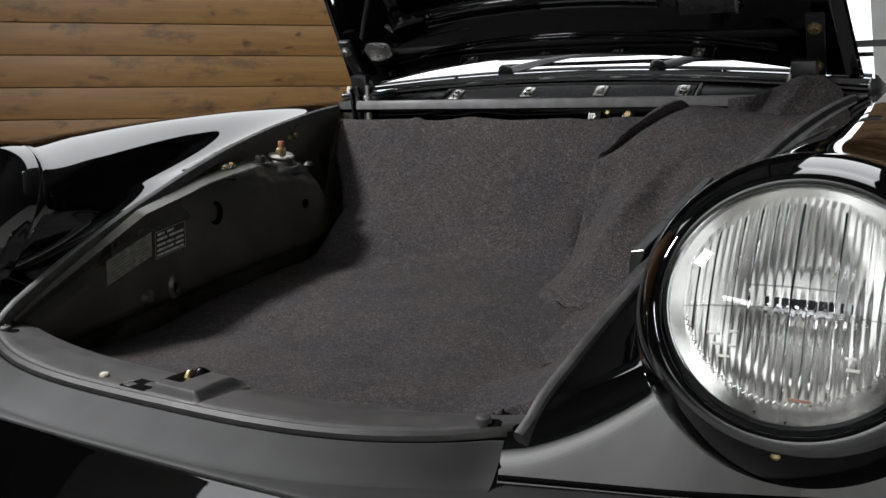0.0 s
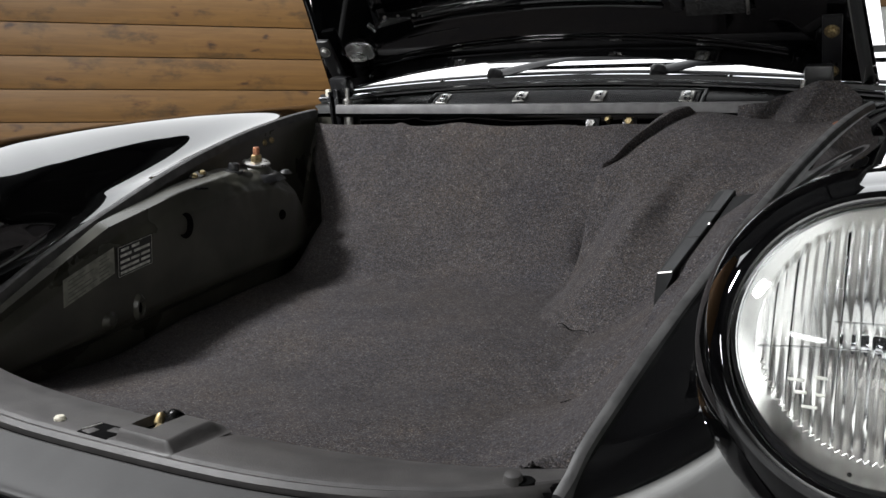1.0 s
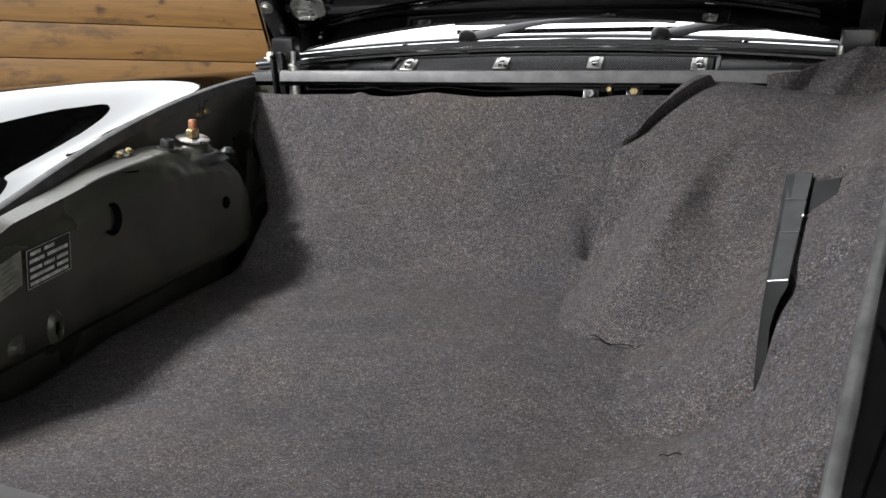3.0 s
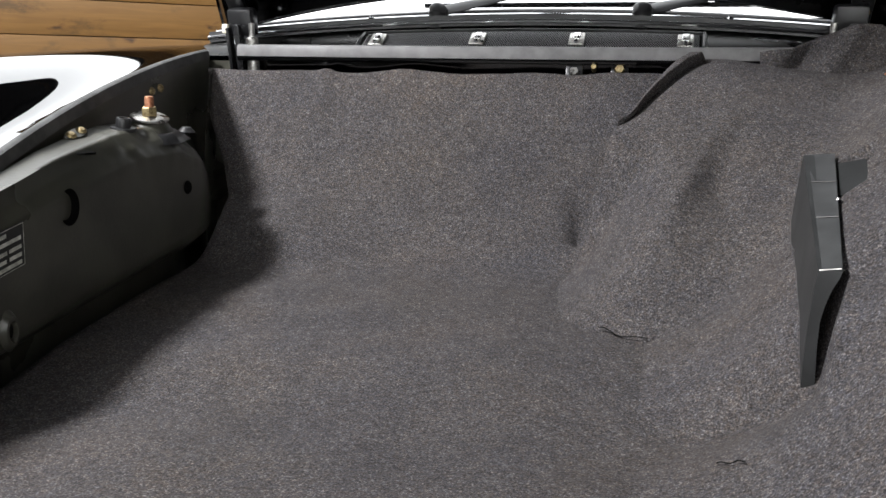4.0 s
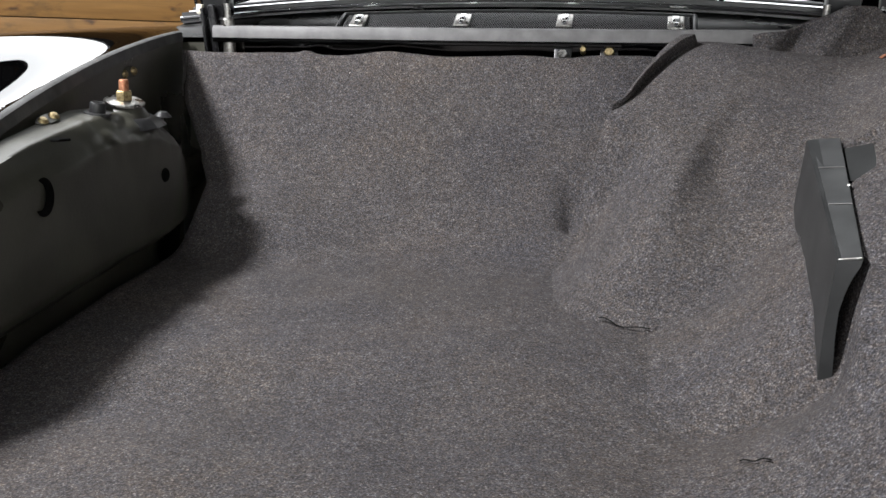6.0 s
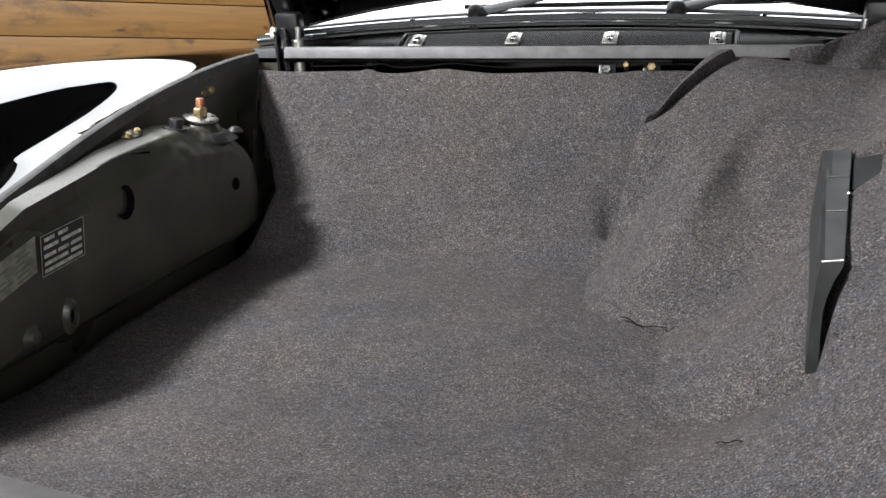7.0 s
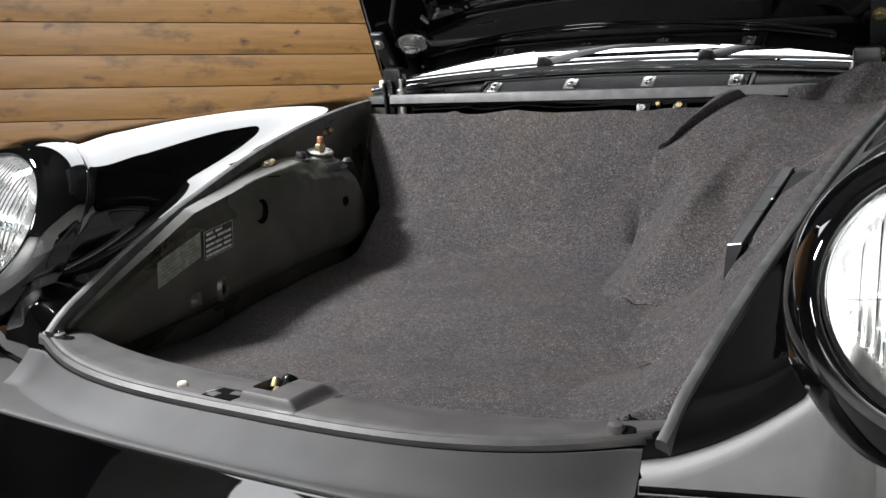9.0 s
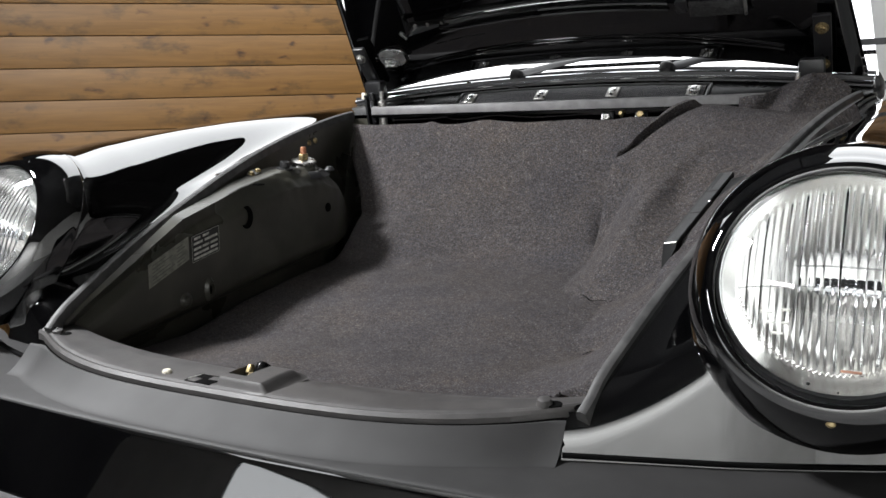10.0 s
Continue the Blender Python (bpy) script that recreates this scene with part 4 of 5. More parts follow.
def build_cowl():
    c = part("cowl", grid(50, 20, lambda u, v: Vector((lerp(-0.57, 0.57, u), lerp(1.012, cowl_y(lerp(-0.57, 0.57, u)), v * 1.9) if v < 0.53 else cowl_y(lerp(-0.57, 0.57, u)) + (v - 0.53) * 0.13, lerp(0.943, cowl_z(lerp(-0.57, 0.57, u)) - 0.004, min(1, v * 1.9)) + 0.004 * math.sin(min(1, v * 1.9) * math.pi) + max(0, v - 0.53) * 0.06))), cowl_black, car, "black cowl panel")

    def on(x, v, off=0.0):
        y = lerp(1.012, cowl_y(x), v)
        z = lerp(0.943, cowl_z(x) - 0.006, v) + 0.004 * math.sin(v * math.pi)
        return Vector((x, y - 0.6 * off, z + 0.8 * off))

    g = part("air_grille", grid(40, 3, lambda u, v: on(lerp(-0.275, 0.275, u), lerp(0.12, 0.78, v), 0.002)), dark, car, "black mesh fresh-air grille")
    # frame
    for v in (0.10, 0.80):
        path = [on(lerp(-0.28, 0.28, i / 24), v, 0.003) for i in range(25)]
        part("frame", sweep(path, circle(0.004, 8)), black_plastic, g, "black frame")
    for x in (-0.278, 0.278):
        path = [on(x, lerp(0.1, 0.8, i / 6), 0.003) for i in range(7)]
        part("frame", sweep(path, circle(0.004, 8)), black_plastic, g)
    # woven wire
    bm = bmesh.new()
    for k in range(17):
        v = lerp(0.16, 0.74, k / 16)
        sweep([on(lerp(-0.27, 0.27, i / 280), v + 0.012 * (1 if (i + k) % 2 else -1), 0.0035) for i in range(281)], circle(0.0005, 4), bm)
    tagged(part("wire_mesh", bm, mesh_mat, g, "black expanded wire mesh", smooth=False), kind="stuff")
    for x in (-0.245, -0.075, 0.085, 0.25):
        m = axis_pose(on(x, 0.42, 0.007), (0, -0.55, 0.83))
        b = part("clip", box((0.025, 0.036, 0.005), m, 0.0022, seg=3), steel, g, "grey metal grille clip")
        part("clip_bead", box((0.012, 0.020, 0.005), m @ pose(0, 0.004, 0.003), 0.0023, seg=3), clip_metal, b, "bright raised centre")
        part("clip_screw", revolve([(0.0, 0.003), (0.003, 0.003), (0.004, 0.0)], m @ pose(0, -0.012, 0.0025), 10), chrome, b, "bright screw")
    # windscreen foot: rubber and two bright strips
    def line(dy, dz, w=0.57):
        out = []
        for i in range(61):
            x = lerp(-w, w, i / 60)
            out.append((x, cowl_y(x) + dy, cowl_z(x) + dz))
        return out

    # clear glass: its white glare is the rear wall showing through
    ws = part("windscreen", grid(50, 12, lambda u, v: Vector((lerp(-0.575, 0.575, u) * (1 - 0.12 * v), cowl_y(lerp(-0.575, 0.575, u)) + 0.05 + 0.42 * v, cowl_z(lerp(-0.575, 0.575, u)) + 0.022 + 0.40 * v))), screen_glass, car, "raked windscreen, the white rear wall behind it giving its glare")
    ws.visible_shadow = False
    part("gasket", sweep(line(0.020, 0.004), [(-0.024, -0.006), (-0.022, -0.002), (0.022, 0.012), (0.024, -0.006)]), black_plastic, ws, "black rubber gasket")
    for dy, dz, r in ((-0.002, 0.005, 0.0042), (0.014, 0.0115, 0.0036), (0.028, 0.017, 0.0044)):
        part("trim_strip", sweep(line(dy, dz), circle(r, 10)), chrome, ws, "bright rounded trim strip")
    part("gasket", sweep(line(0.046, 0.024), [(-0.006, -0.005), (-0.006, 0.003), (0.0, 0.006), (0.006, 0.003), (0.006, -0.005)]), black_plastic, ws)
    part("dashboard", box((1.16, 0.42, 0.05), pose(0, 1.40, 0.985), 0.02), black_plastic, car, "black dashboard top")
    # boxes added in near-black, standing in for the unlit cabin behind the glass
    part("cabin_dark_box", box((1.3, 0.04, 0.30), pose(0, 2.3, 0.90)), dark, car, "near-black box added for the cabin's shade")
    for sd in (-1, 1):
        part("cabin_dark_box", box((0.03, 1.1, 0.10), pose(sd * 0.66, 1.75, 0.87)), dark, car)
        part("seat_headrest", box((0.24, 0.09, 0.22), pose(sd * 0.30, 1.95, 1.12), 0.04, seg=4), black_plastic, car, "black seat headrest")
    part("steering_wheel", sweep([(-0.30 + 0.17 * math.cos(a), 1.62 + 0.05 * math.sin(a), 1.03 + 0.16 * math.sin(a)) for a in (2 * math.pi * i / 32 for i in range(33))], circle(0.012, 8)), black_plastic, car, "black steering wheel")
    # wipers
    for x, dx in ((-0.16, 0.36), (0.18, 0.36)):
        m = pose(x, cowl_y(x) + 0.002, cowl_z(x) - 0.006, -20, 0, 0)
        w = part("wiper", revolve([(0.0, 0.046), (0.008, 0.0455), (0.0125, 0.043), (0.0155, 0.038), (0.0155, 0.026), (0.012, 0.022), (0.010, 0.018), (0.010, 0.0), (0.016, -0.004)], m, 20), black_plastic, car, "black windscreen wiper")
        a0 = m @ Vector((0, 0.004, 0.034))

        def arm(u, v):
            """Tapered arm, broad at its pivot, with a rounded back."""
            c = a0 + Vector((dx * u, 0.035 * u + 0.03 * u * (1 - u), 0.025 * u + 0.02 * math.sin(u * 3.14)))
            wd, a = lerp(0.0135, 0.0035, smooth(0.0, 0.55, u)), 2 * math.pi * v
            return c + Vector((0, 0.75 * wd * math.cos(a), 0.65 * wd * math.cos(a) + 0.45 * wd * math.sin(a)))

        part("arm", grid(24, 12, arm), black_plastic, w, "tapered black arm")
        path = [a0 + Vector((dx * t - 0.08, 0.055, 0.035)) for t in (0.1, 0.5, 1.0, 1.4)]
        part("blade", sweep(path, [(-0.004, -0.006), (-0.003, 0.006), (0.003, 0.006), (0.004, -0.006)]), black_plastic, w, "black rubber blade")
    for x in (-0.275, 0.315):
        m = pose(x, cowl_y(x) + 0.002, cowl_z(x) + 0.004, -20, 0, 0)
        part("washer_jet", revolve([(0.0, 0.016), (0.005, 0.0155), (0.0065, 0.011), (0.005, 0.006), (0.0075, 0.0)], m, 14), chrome, car, "small bright washer jet")


build_cowl()


# open lid
LID_ANGLE = 47.0
LID_AT = Vector((0, 1.055, 1.003))


def lid_place(x, l, h):
    """x across, l along the lid from its hinge line to the front, h above its inner face (outwards)."""
    a = radians(LID_ANGLE)
    return LID_AT + Vector((x, -l * math.cos(a) + h * math.sin(a), l * math.sin(a) + h * math.cos(a)))


def lid_half(l):
    return 0.366 + 0.19 * (1.06 - l) - 0.0175 * (1.06 - l) ** 2 + 0.012


def build_lid():
    def rear(x):
        return 0.022 - 0.20 * x * x

    def front(x):
        return 1.10 - 1.2 * abs(x) ** 3

    def pt(u, v, h):
        s = 2 * u - 1
        l0 = lerp(0.0, 1.07, v)
        x = s * lid_half(l0)
        l = lerp(rear(x), front(x), v)
        return lid_place(x, l, h + 0.03 * (1 - s * s))

    lid = part("front_lid", grid(40, 40, lambda u, v: pt(u, v, 0.020)), paint, car, "open glossy black front lid")
    # inner frame: rim pressed down, trough, centre field with ribs

    def depth(u, v):
        """Height of the pressed inner panel: rolled rim, rounded border beam, ledge and sunk centre field."""
        du, dv = min(u, 1 - u), min(v, 1 - v)
        l = min(dv * 1.08, du * 0.9)
        rim = 0.014 * (1 - smooth(0.0, 0.010, l))
        beam = -0.014 * smooth(0.012, 0.020, l) * smooth(0.150, 0.144, l)
        field = 0.004 * smooth(0.15, 0.156, l)
        return rim + beam + field

    part("inner_frame", grid(140, 260, lambda u, v: pt(u, v ** 1.5, 0.012 + depth(u, v ** 1.5))), lid_paint, lid, "glossy black pressed inner frame", angle=50)
    # pressed beads along the rear border
    for v0, r, u0, u1 in ((0.056, 0.0046, 0.13, 0.88), (0.0635, 0.0028, 0.13, 0.88), (0.122, 0.0040, 0.24, 0.70), (0.135, 0.0064, 0.24, 0.70), (0.155, 0.0016, 0.24, 0.85), (0.098, 0.0010, 0.22, 0.33)):
        path = [pt(lerp(u0, u1, i / 40), v0, -0.0025 - r * 0.15) for i in range(41)]
        part("bead", sweep(path, circle(r, 10)), lid_paint, lid, "pressed bead")
    part("grained_pad", box((0.10, 0.034, 0.004), lid_frame(0.305, 0.145, -0.006), 0.001), grain_mat, lid, "grained black pad")
    part("pad_edge", box((0.006, 0.036, 0.006), lid_frame(0.357, 0.145, -0.006), 0.002), steel, lid, "bright edge of the pad")
    part("pad_bracket", box((0.022, 0.03, 0.010), lid_frame(0.24, 0.150, -0.006), 0.004), black_plastic, lid, "black bracket")
    sl = part("frame_slot", box((0.085, 0.010, 0.004), lid_frame(-0.305, 0.166, -0.0045), 0.001), dark, lid, "dark slot in the frame")
    for x in (-0.335, -0.305, -0.27):
        part("screw", revolve([(0.0, -0.006), (0.003, -0.006), (0.004, -0.004), (0.004, 0.0)], lid_frame(x, 0.163, -0.004), 10), steel, sl, "small screw")
    # luggage lamp
    lm = lid_frame(-0.424, 0.088, -0.006)

    def oval(a, b, h, n=28):
        bm_ = bmesh.new()
        rings = []
        for k, z in ((1.0, 0.0), (1.0, -h * 0.55), (0.94, -h * 0.9), (0.84, -h)):
            rings.append([bm_.verts.new(lm @ Vector((a * k * math.copysign(abs(math.cos(q)) ** 0.7, math.cos(q)), b * k * math.copysign(abs(math.sin(q)) ** 0.7, math.sin(q)), z))) for q in (2 * math.pi * i / n for i in range(n))])
        for r0, r1 in zip(rings, rings[1:]):
            for i in range(n):
                bm_.faces.new((r0[i], r0[(i + 1) % n], r1[(i + 1) % n], r1[i]))
        bm_.faces.new(rings[-1])
        bm_.faces.new(rings[0][::-1])
        return bm_

    lamp = part("luggage_lamp", oval(0.036, 0.023, 0.004), lamp_glass, lid, "clear moulded luggage lamp")
    part("back_plate", oval(0.033, 0.020, 0.0012), clip_metal, lamp, "pale metal back plate")
    part("dome", oval(0.024, 0.018, 0.016), lamp_glass, lamp, "clear ribbed dome")
    for k in range(4):
        part("rib", box((0.036, 0.003, 0.003), lm @ pose(0, -0.012 + 0.008 * k, -0.0165), 0.001), lamp_glass, lamp)
    part("bulb", revolve([(0.0, 0.02), (0.004, 0.018), (0.005, 0.01), (0.004, 0.0)], lm @ pose(-0.012, 0, -0.007, 0, 90, 0), 10), chrome, lamp)
    for d in (-0.037, 0.037):
        part("tab", box((0.016, 0.012, 0.004), lm @ pose(d, 0, -0.002), 0.0015), lamp_glass, lamp)
    part("catch_spot", revolve([(0.0, -0.006), (0.004, -0.006), (0.005, 0.0)], lid_frame(-0.425, 0.02, -0.004), 10), chrome, lid, "tiny bright rivet")
    part("catch_tab", box((0.006, 0.022, 0.006), lid_frame(-0.375, 0.14, -0.005) @ pose(0, 0, 0, 0, 0, -35), 0.002), chrome, lid, "bright bent tab")


def lid_frame(x, l, h):
    a = radians(LID_ANGLE)
    n = Vector((0, math.sin(a), math.cos(a)))
    ax = Vector((1, 0, 0))
    m = Matrix((ax, n.cross(ax), n)).transposed().to_4x4()
    m.translation = lid_place(x, l, h + 0.03 * (1 - (x / lid_half(l)) ** 2))
    return m


build_lid()


def build_hinges():
    for s in (-1, 1):
        x = s * 0.487
        h = part("lid_hinge", box((0.03, 0.012, 0.13), lid_frame(x, 0.07, -0.022) @ pose(0, 0, 0, 90, 0, 0), 0.003), black_plastic, car, "black steel lid hinge")
        part("hinge_leg", box((0.012, 0.02, 0.10), pose(s * 0.474, 1.0, 0.945, 14, 0, 0), 0.003), black_plastic, h)
        part("hinge_leg", box((0.006, 0.022, 0.09), pose(s * 0.49, 1.0, 0.945, 14, 0, 0), 0.002), black_plastic, h)
        part("boot", box((0.044, 0.03, 0.045), pose(s * 0.470, 1.0, 0.998, 12, 0, 0), 0.006), black_plastic, h, "black rubber hinge boot")
        for l in (0.03, 0.11):
            part("bolt", revolve([(0.0, -0.010), (0.007, -0.010), (0.0085, -0.008), (0.0085, -0.003), (0.012, -0.002), (0.012, 0.0)], lid_frame(x, l, -0.027), 12), brass if s > 0 else steel, h, "yellow zinc bolt" if s > 0 else "grey steel bolt")
        part("gas_strut", revolve([(0.0, 0.0), (0.010, 0.0), (0.010, 0.085), (0.007, 0.088), (0.005, 0.088), (0.005, 0.11), (0.0, 0.11)], pose(s * 0.448, 0.998, 0.885, 6, 0, 0), 18), steel, h, "grey gas strut")
        if s < 0:
            part("pivot_cap", box((0.011, 0.011, 0.016), pose(s * 0.494, 0.985, 0.985), 0.003), white_cap, h, "cream plastic cap")


build_hinges()


def build_brackets():
    for x, y, z in ((0.088, 0.992, 0.921), (0.156, 0.998, 0.925)):
        b = part("bracket", box((0.026, 0.004, 0.03), pose(x, y + 0.008, z, -20, 0, 0), 0.0015), black_plastic, car, "small black bracket")
        part("nut", revolve([(0.0, 0.008), (0.0065, 0.008), (0.0078, 0.006), (0.0078, 0.0)], axis_pose(Vector((x, y + 0.006, z)), (0, -0.9, 0.4)), 6), brass if x > 0.1 else steel, b, "bright hex nut")
    part("stud", revolve([(0.0, 0.012), (0.004, 0.012), (0.004, 0.0)], axis_pose(Vector((0.118, 1.0, 0.926)), (0, -0.9, 0.4)), 10), brass, car, "brass stud")


build_brackets()


# ---- carpet ----
PROFILE = ((0.03, 0.580), (0.1, 0.579), (0.2, 0.576), (0.35, 0.575), (0.48, 0.599), (0.6, 0.615), (0.72, 0.625), (0.79, 0.636), (0.83, 0.655), (0.865, 0.69), (0.905, 0.752), (0.94, 0.830), (0.988, 0.923))


def round_profile(y):
    return sum(table(PROFILE, y + d) * w for d, w in ((-0.03, 0.2), (-0.015, 0.2), (0, 0.2), (0.015, 0.2), (0.03, 0.2))) if y < 0.95 else table(PROFILE, y)


def wrinkle(x, y, k):
    return 0.003 * noise.noise(Vector((x * 6, y * 6, k))) + 0.0012 * noise.noise(Vector((x * 19, y * 19, k + 3)))


FLAP = ((0.55, 0.176), (0.6, 0.172), (0.632, 0.164), (0.677, 0.159), (0.711, 0.157), (0.741, 0.155), (0.765, 0.152), (0.785, 0.150), (0.805, 0.160), (0.82, 0.176), (0.85, 0.193), (0.90, 0.220), (0.94, 0.242), (0.985, 0.252))
HUMP = ((0.56, 0.585), (0.595, 0.618), (0.628, 0.688), (0.66, 0.722), (0.73, 0.784), (0.81, 0.852), (0.85, 0.884), (0.90, 0.917), (0.94, 0.939), (1.0, 0.941))


def ripple(x, y):
    """Soft waves of the felt: low swells on the floor, shallow upright pleats on the bulkhead."""
    up = smooth(0.84, 0.92, y)
    swell = 0.0035 * noise.noise(Vector((x * 3.2 + 5, y * 2.6, 9.0))) + 0.0042 * noise.noise(Vector((x * 8.0, y * 7.0, 4.0)))
    return swell * (1 - up) + 0.0065 * up * noise.noise(Vector((x * 9.0, y * 5.0, 12.0)))


def side_carpet_z(x, y):
    f = round_profile(y)
    xe, ze = edge(y, 1)
    d = xe - 0.010 - x
    plain = ze - 0.004 - 1.2 * d
    # shelf beside the fuse box cover, lower ground on its inner side
    xb, zt = 0.365 - 0.002 * smooth(0.44, 0.40, y) + 0.09 * (y - 0.39) + 0.012 * math.exp(-((y - 0.385) / 0.03) ** 2), 0.741 + 0.31 * (y - 0.39)
    m = (ze - 0.004 - zt) / (xe - 0.012 - xb - 0.02)
    shelf = ze - 0.004 - m * min(d, xe - 0.012 - xb - 0.02)
    shelf -= table(((0.36, 0.098), (0.385, 0.094), (0.405, 0.078), (0.45, 0.060), (0.53, 0.056), (0.62, 0.066)), y) * smooth(xb + 0.011, xb - 0.003, x) + 0.95 * max(0.0, xb - x)
    shelf += 0.010 * smooth(xb + 0.013, xb + 0.024, x) * smooth(xe - 0.012, xe - 0.03, x) * smooth(0.385, 0.41, y) * smooth(0.66, 0.63, y)
    w = smooth(0.28, 0.388, y) * smooth(0.72, 0.665, y)
    sl = lerp(plain, shelf, w)
    hump = sum(table(HUMP, y + k) for k in (-0.02, -0.01, 0.0, 0.01, 0.02)) / 5 - 0.1 * max(0, x - 0.3) * smooth(0.80, 0.88, y)
    xf = table(FLAP, y)
    hump = lerp(f, max(hump, f), smooth(xf - lerp(0.055, 0.035, smooth(0.77, 0.80, y)), xf + lerp(0.095, 0.012, smooth(0.77, 0.80, y)), x))
    z = hump
    z = smax(z, min(sl, ze - 0.003), lerp(0.09, 0.07, smooth(0.24, 0.37, y)))
    z = smin(z, ze + 0.012, 0.03)
    # cut-out beside the cover, hollows and creases of the loose felt
    z -= 0.014 * smooth(0.390, 0.398, x) * smooth(0.444, 0.438, x) * smooth(0.530, 0.535, y) * smooth(0.613, 0.606, y)
    z -= 0.014 * math.exp(-((x - 0.30) / 0.03) ** 2 - ((y - 0.74) / 0.05) ** 2)
    z += 0.008 * math.exp(-((x - 0.25 - 0.5 * (y - 0.7)) / 0.016) ** 2) * smooth(0.6, 0.7, y) * smooth(0.86, 0.78, y)
    return z


def build_carpets():
    # main sheet: laid over the floor and up the rear bulkhead
    lengths = [0.0]
    ys = [lerp(0.03, 0.985, i / 400) for i in range(401)]
    for a, b in zip(ys, ys[1:]):
        lengths.append(lengths[-1] + math.hypot(b - a, round_profile(b) - round_profile(a)))

    def y_at(v):
        s = v * lengths[-1]
        lo = 0
        hi = 400
        while hi - lo > 1:
            mid = (lo + hi) // 2
            if lengths[mid] <= s:
                lo = mid
            else:
                hi = mid
        return lerp(ys[lo], ys[hi], (s - lengths[lo]) / (lengths[hi] - lengths[lo]))

    def f(u, v):
        y = y_at(v)
        xl = -table(((0.0, 0.28), (0.06, 0.31), (0.15, 0.365), (0.23, 0.39), (0.5, 0.405), (0.7, 0.412), (0.76, 0.412), (0.82, 0.414), (0.865, 0.425), (0.905, 0.455), (0.945, 0.502), (1.0, 0.535)), y)
        x = lerp(xl, 0.34, u)
        y2 = max(y, inner_y(x) + 0.004)
        z = round_profile(y2) + wrinkle(x, y2, 1) - 0.012 * smooth(0.46, 0.28, y2) * smooth(-0.12, -0.27, x) + ripple(x, y2)
        z += 0.044 * math.exp(-((y2 - 0.825) / 0.055) ** 2) * smooth(-0.10, -0.34, x)
        z -= 0.03 * math.exp(-((x - 0.122) / 0.018) ** 2 - ((y2 - 0.875) / 0.022) ** 2)
        z += 0.012 * math.exp(-((x + 0.31) / 0.012) ** 2 - ((y2 - 0.965) / 0.02) ** 2)
        if v > 0.995:
            z += 0.004 * noise.noise(Vector((x * 14, 0, 5)))
        return Vector((x, y2, z))

    ob = part("trunk_carpet", grid(90, 130, f), carpet_mat, None)
    tagged(ob, "charcoal felt carpet lining the luggage compartment floor and bulkhead", "carpet")
    sol = ob.modifiers.new("thick", "SOLIDIFY")
    sol.thickness, sol.offset = 0.004, -1

    def left_edge(y):
        return table(FLAP, y) - 0.055 * smooth(0.80, 0.77, y) * smooth(0.575, 0.60, y) if y > 0.575 else 0.226

    def g(u, v):
        y = lerp(0.06, 0.988, v)
        xe, ze = edge(y, 1)
        x0 = left_edge(y)
        x = lerp(x0, xe - 0.0005, u ** 1.5)
        y2 = max(y, inner_y(x) + 0.004)
        d = x - x0
        flat = 0.0016 if y > 0.575 else 0.0012
        p = Vector((x, y2, side_carpet_z(x, y2) + wrinkle(x, y2, 1) + ripple(x, y2) + flat))
        p.z -= 0.0052 * smooth(0.70, 0.61, y) * smooth(0.26, 0.20, x) * smooth(0.56, 0.575, y)
        # low hem behind the latch panel
        hem = 0.613 + 1.1 * max(0.0, y2 - inner_y(x))
        p.z = smin(p.z, hem, 0.01)
        # front corner lifted off the panel
        p.z += 0.008 * smooth(0.285, 0.325, x) * smooth(0.356, 0.338, x) * smooth(0.045, 0.0, y2 - inner_y(x) - 0.004)
        # rolled edge standing over a groove
        free = smooth(0.795, 0.83, y) * smooth(0.985, 0.945, y)
        d *= lerp(2.2, 0.75, smooth(0.78, 0.98, y))
        roll = smooth(0.0, 0.012, d) * smooth(0.022, 0.019, d)
        over = smooth(0.008, 0.018, d) * smooth(0.022, 0.0205, d)
        groove = smooth(0.020, 0.0225, d) * smooth(0.050, 0.026, d)
        tall = 0.006 + 0.003 * smooth(0.80, 0.86, y) + 0.008 * smooth(0.94, 0.985, y)
        return p + free * (Vector((-0.002, -0.006, tall)) * roll + Vector((0.006, -0.005, 0.0)) * over + Vector((0.0, 0.004, -0.007)) * groove)

    ob = part("side_carpet", grid(150, 240, g), carpet_mat, None)
    tagged(ob, "loose charcoal felt carpet draped over the side with wrinkles", "carpet")
    sol = ob.modifiers.new("thick", "SOLIDIFY")
    sol.thickness, sol.offset = 0.004, -1


build_carpets()


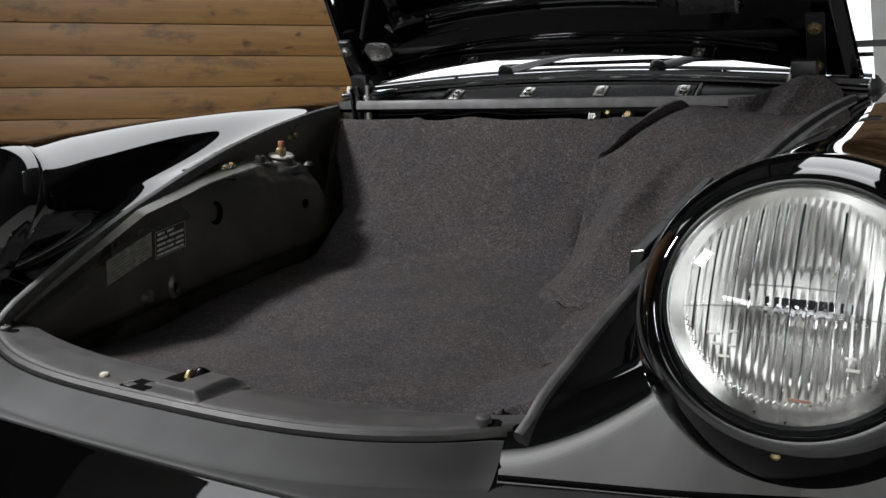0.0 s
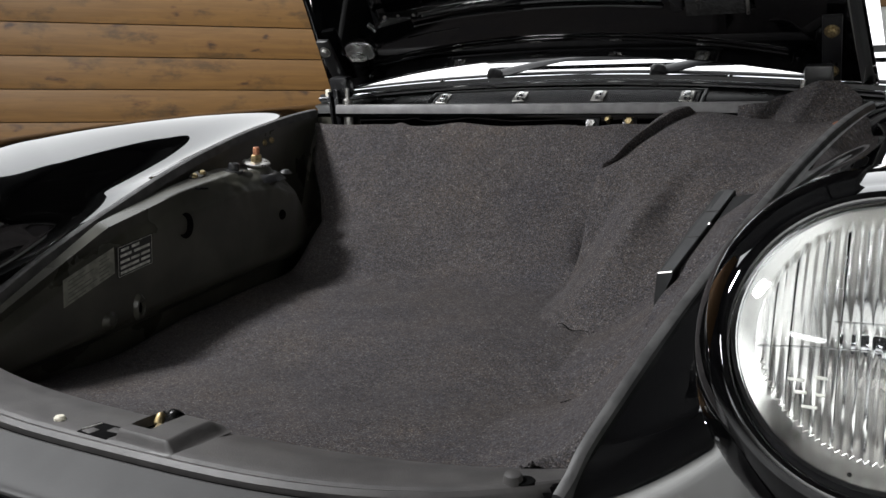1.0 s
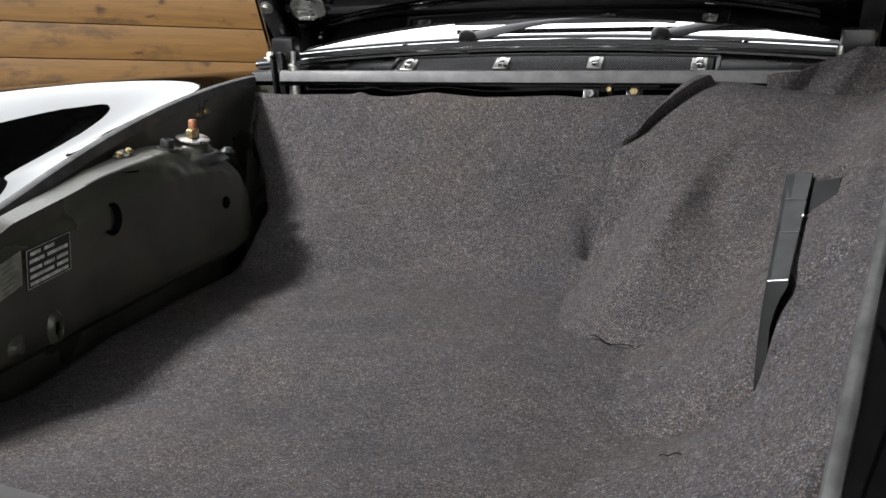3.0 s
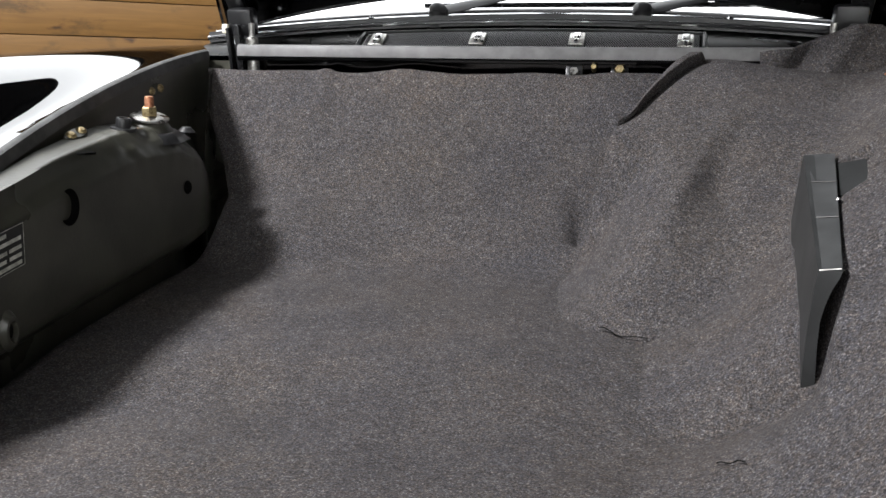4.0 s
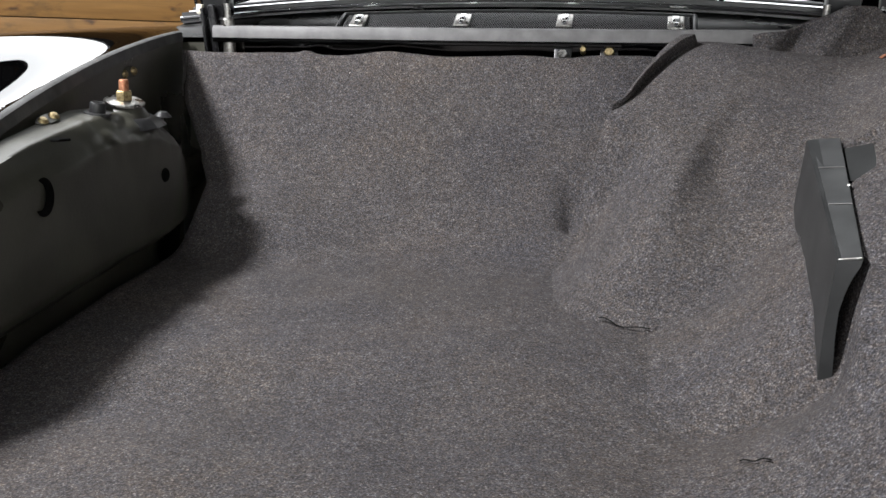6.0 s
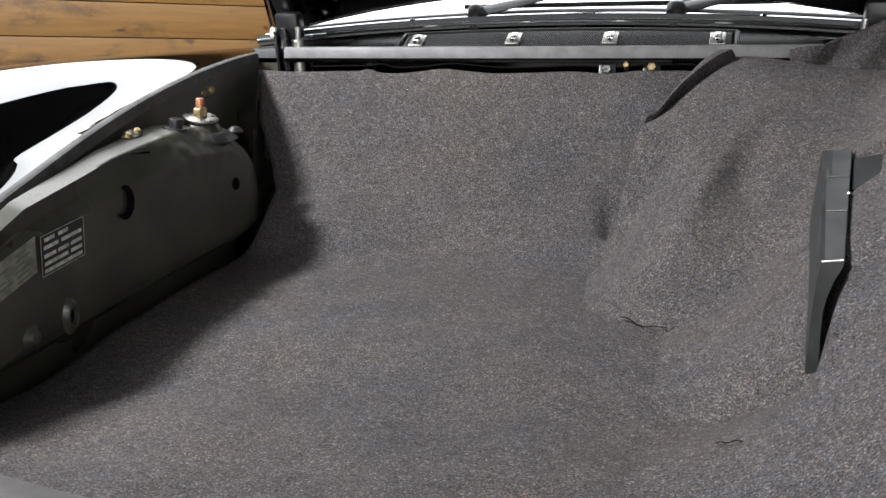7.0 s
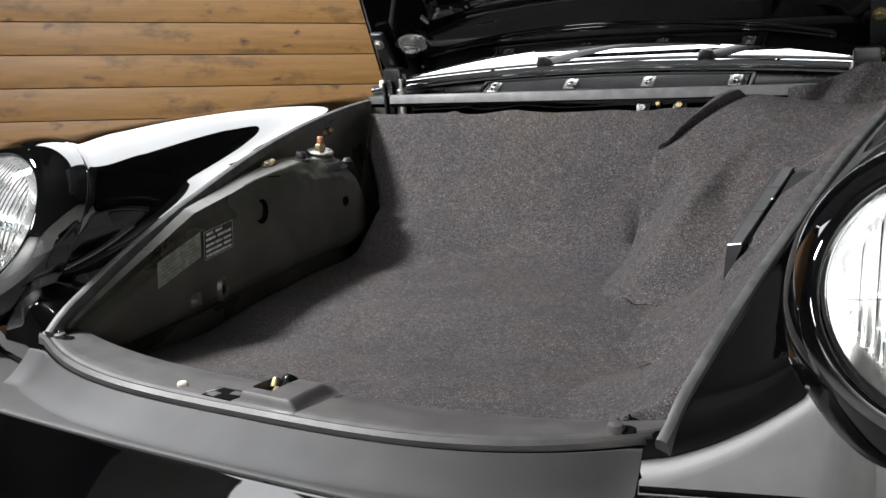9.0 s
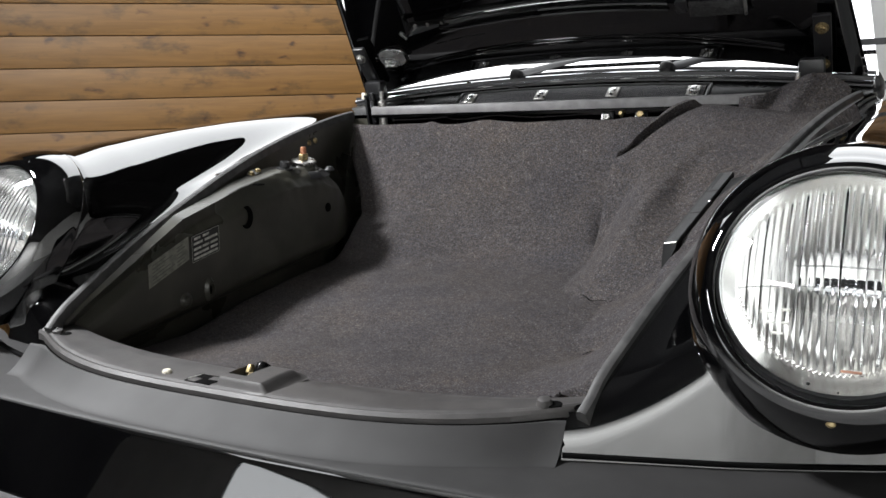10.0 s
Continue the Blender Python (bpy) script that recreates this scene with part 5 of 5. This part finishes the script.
def build_flap():
    """A cut corner of felt standing up round the hinge foot, dented in its middle."""
    def f(u, v):
        x = lerp(0.352, 0.538, u)
        top = table(((0.352, 0.951), (0.39, 0.957), (0.43, 0.972), (0.47, 0.988), (0.505, 0.990), (0.528, 0.972), (0.548, 0.945)), x)
        z = lerp(0.893, top, v)
        dent = 0.020 * math.exp(-((x - 0.405 - 0.55 * (z - 0.93)) / 0.022) ** 2) * smooth(0.15, 0.6, v)
        fold = 0.012 * math.exp(-((x - 0.445 - 0.4 * (z - 0.93)) / 0.018) ** 2) * smooth(0.1, 0.7, v)
        y = 0.945 + 0.022 * v + dent - fold + 0.004 * noise.noise(Vector((x * 20, z * 20, 3.0))) - 0.05 * smooth(0.25, 0.0, v)
        return Vector((x, y, z + 0.003 * noise.noise(Vector((x * 30, 0.0, 8.0))) * v))

    ob = tagged(part("carpet_flap", grid(60, 30, f), carpet_mat, None), "cut corner of charcoal felt carpet standing round the lid hinge", "carpet")
    sol = ob.modifiers.new("thick", "SOLIDIFY")
    sol.thickness, sol.offset = 0.004, -1


build_flap()


# slits cut into the felt
def build_slits():
    for a, b, r in (((0.288, 0.290), (0.306, 0.272), 0.0009), ((0.174, 0.600), (0.229, 0.571), 0.0013)):
        pts = []
        for i in range(9):
            x, y = lerp(a[0], b[0], i / 8), lerp(a[1], b[1], i / 8) + 0.002 * math.sin(i * 1.3)
            pts.append((x, y, side_carpet_z(x, y) + wrinkle(x, y, 1) + ripple(x, y) + 0.0040))
        ob = part("carpet_slit", sweep(pts, [(-r, 0.0), (0.0, 0.0008), (r, 0.0)]), dark, bpy.data.objects["side_carpet"], "dark slit cut into the felt")


build_slits()
for sx, sy in ((-0.232, 0.968), (-0.214, 0.971)):
    part("staple", box((0.008, 0.0018, 0.0018), pose(sx, sy, round_profile(sy) + 0.004, 0, 12, 20), 0.0005), steel, bpy.data.objects["trunk_carpet"], "small pale staple")
part("rust_spot", box((0.009, 0.005, 0.002), pose(0.505, 0.90, side_carpet_z(0.505, 0.90) + 0.004, 20, -30, 20), 0.001), rust, car, "rusty clip showing through the felt")


# ---- fuse box cover ----
def build_cover():
    # long wedge-shaped cover: top face, flank to the floor and a tapering leg at the front
    bm = bmesh.new()
    A, B = Vector((0.378, 0.652, 0.823)), Vector((0.405, 0.625, 0.826))
    C, D = Vector((0.361, 0.390, 0.742)), Vector((0.379, 0.386, 0.745))
    low = [Vector((0.361, 0.668, 0.61)), Vector((0.410, 0.64, 0.61)), Vector((0.3685, 0.392, 0.61)), Vector((0.3565, 0.395, 0.61))]
    up = [A, B, D, C]

    def level(t, d, c):
        """One ring of the flanks: the front foot narrows to a thin leg."""
        r = [p.lerp(q, t) for p, q in zip(up, low)]
        r[2] = Vector((d[0], d[1], r[2].z))
        r[3] = Vector((c[0], c[1], r[3].z))
        return r

    rings = [up, level(0.05, (0.3775, 0.3862), (0.3602, 0.3905)), level(0.13, (0.3725, 0.3875), (0.3592, 0.3912)), level(0.22, (0.3690, 0.389), (0.3585, 0.392)), level(0.33, (0.3662, 0.390), (0.3578, 0.393)), level(0.5, (0.3658, 0.391), (0.357, 0.394)), low]
    rows = [[bm.verts.new(p) for p in r] for r in rings]
    for a, b in zip(rows, rows[1:]):
        for k in range(4):
            q = (k + 1) % 4
            bm.faces.new((a[k], a[q], b[q], b[k]))
    bm.faces.new(rows[0])
    bm.faces.new(rows[-1][::-1])
    sharp = [e for e in bm.edges if e.calc_face_angle(0) > 0.5]
    bmesh.ops.bevel(bm, geom=sharp, offset=0.0018, segments=3, profile=0.5, affect="EDGES")
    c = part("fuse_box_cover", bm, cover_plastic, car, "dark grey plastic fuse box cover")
    # separate top, parted from the flank by a groove
    tb = bmesh.new()
    off = Vector((0.0045, 0.0, 0.0))
    quad = [A + off, B + Vector((-0.001, -0.001, 0)), D + Vector((-0.0008, 0.0006, 0)), C + off * 0.7 + Vector((0, 0.0006, 0))]
    lower, upper = ([tb.verts.new(p + Vector((0, 0, h))) for p in quad] for h in (-0.002, 0.0012))
    tb.faces.new(upper)
    for k in range(4):
        tb.faces.new((lower[k], lower[(k + 1) % 4], upper[(k + 1) % 4], upper[k]))
    # lit copy of the plastic here, darker copy on the flanks
    part("cover_top", tb, cover_top, c, "plastic top, coloured paler for the light on it")
    for t in (0.3, 0.62):
        p, q = A.lerp(C, t) + Vector((0.004, 0, 0.001)), B.lerp(D, t) + Vector((-0.001, 0, 0.001))
        part("seam", sweep([p + Vector((0, 0, 0.0005)), q + Vector((0, 0, 0.0005))], circle(0.0007, 6)), strip_mat, c, "thin pale moulded seam")
    # the front edge's highlight, laid on as a thin steel line
    part("front_edge", sweep([C + Vector((0.001, 0.0004, 0.0002)), D + Vector((-0.001, 0.0004, 0.0002))], circle(0.0009, 6)), steel, c, "steel line added as the front edge's highlight")
    part("flank_lip", sweep([A.lerp(C, k / 6) + Vector((0.0035, 0.001, 0.0004)) for k in range(7)], circle(0.0006, 6)), strip_mat, c, "fine raised line along the edge")

    def plate(u, v):
        x, y = lerp(0.404, 0.431, u) - 0.008 * v, lerp(0.606, 0.534, v)
        return Vector((x, y, 0.824 + 0.339 * (y - 0.625) + 0.25 * (x - 0.404)))

    part("side_plate", grid(8, 8, plate), cover_plastic, c, "grey plate beside the cover")
    part("plate_gap", sweep([plate(0.0, k / 6) + Vector((0.0004, 0, 0.0006)) for k in range(7)], circle(0.0008, 6)), dark, c, "dark slit")
    # tiny steel dome put in to give a bright highlight
    part("glint_dome", revolve([(0.0, 0.0022), (0.0018, 0.0018), (0.0028, 0.0)], pose(0.393, 0.515, 0.789), 10), steel, c, "small steel dome added for a highlight")


build_cover()
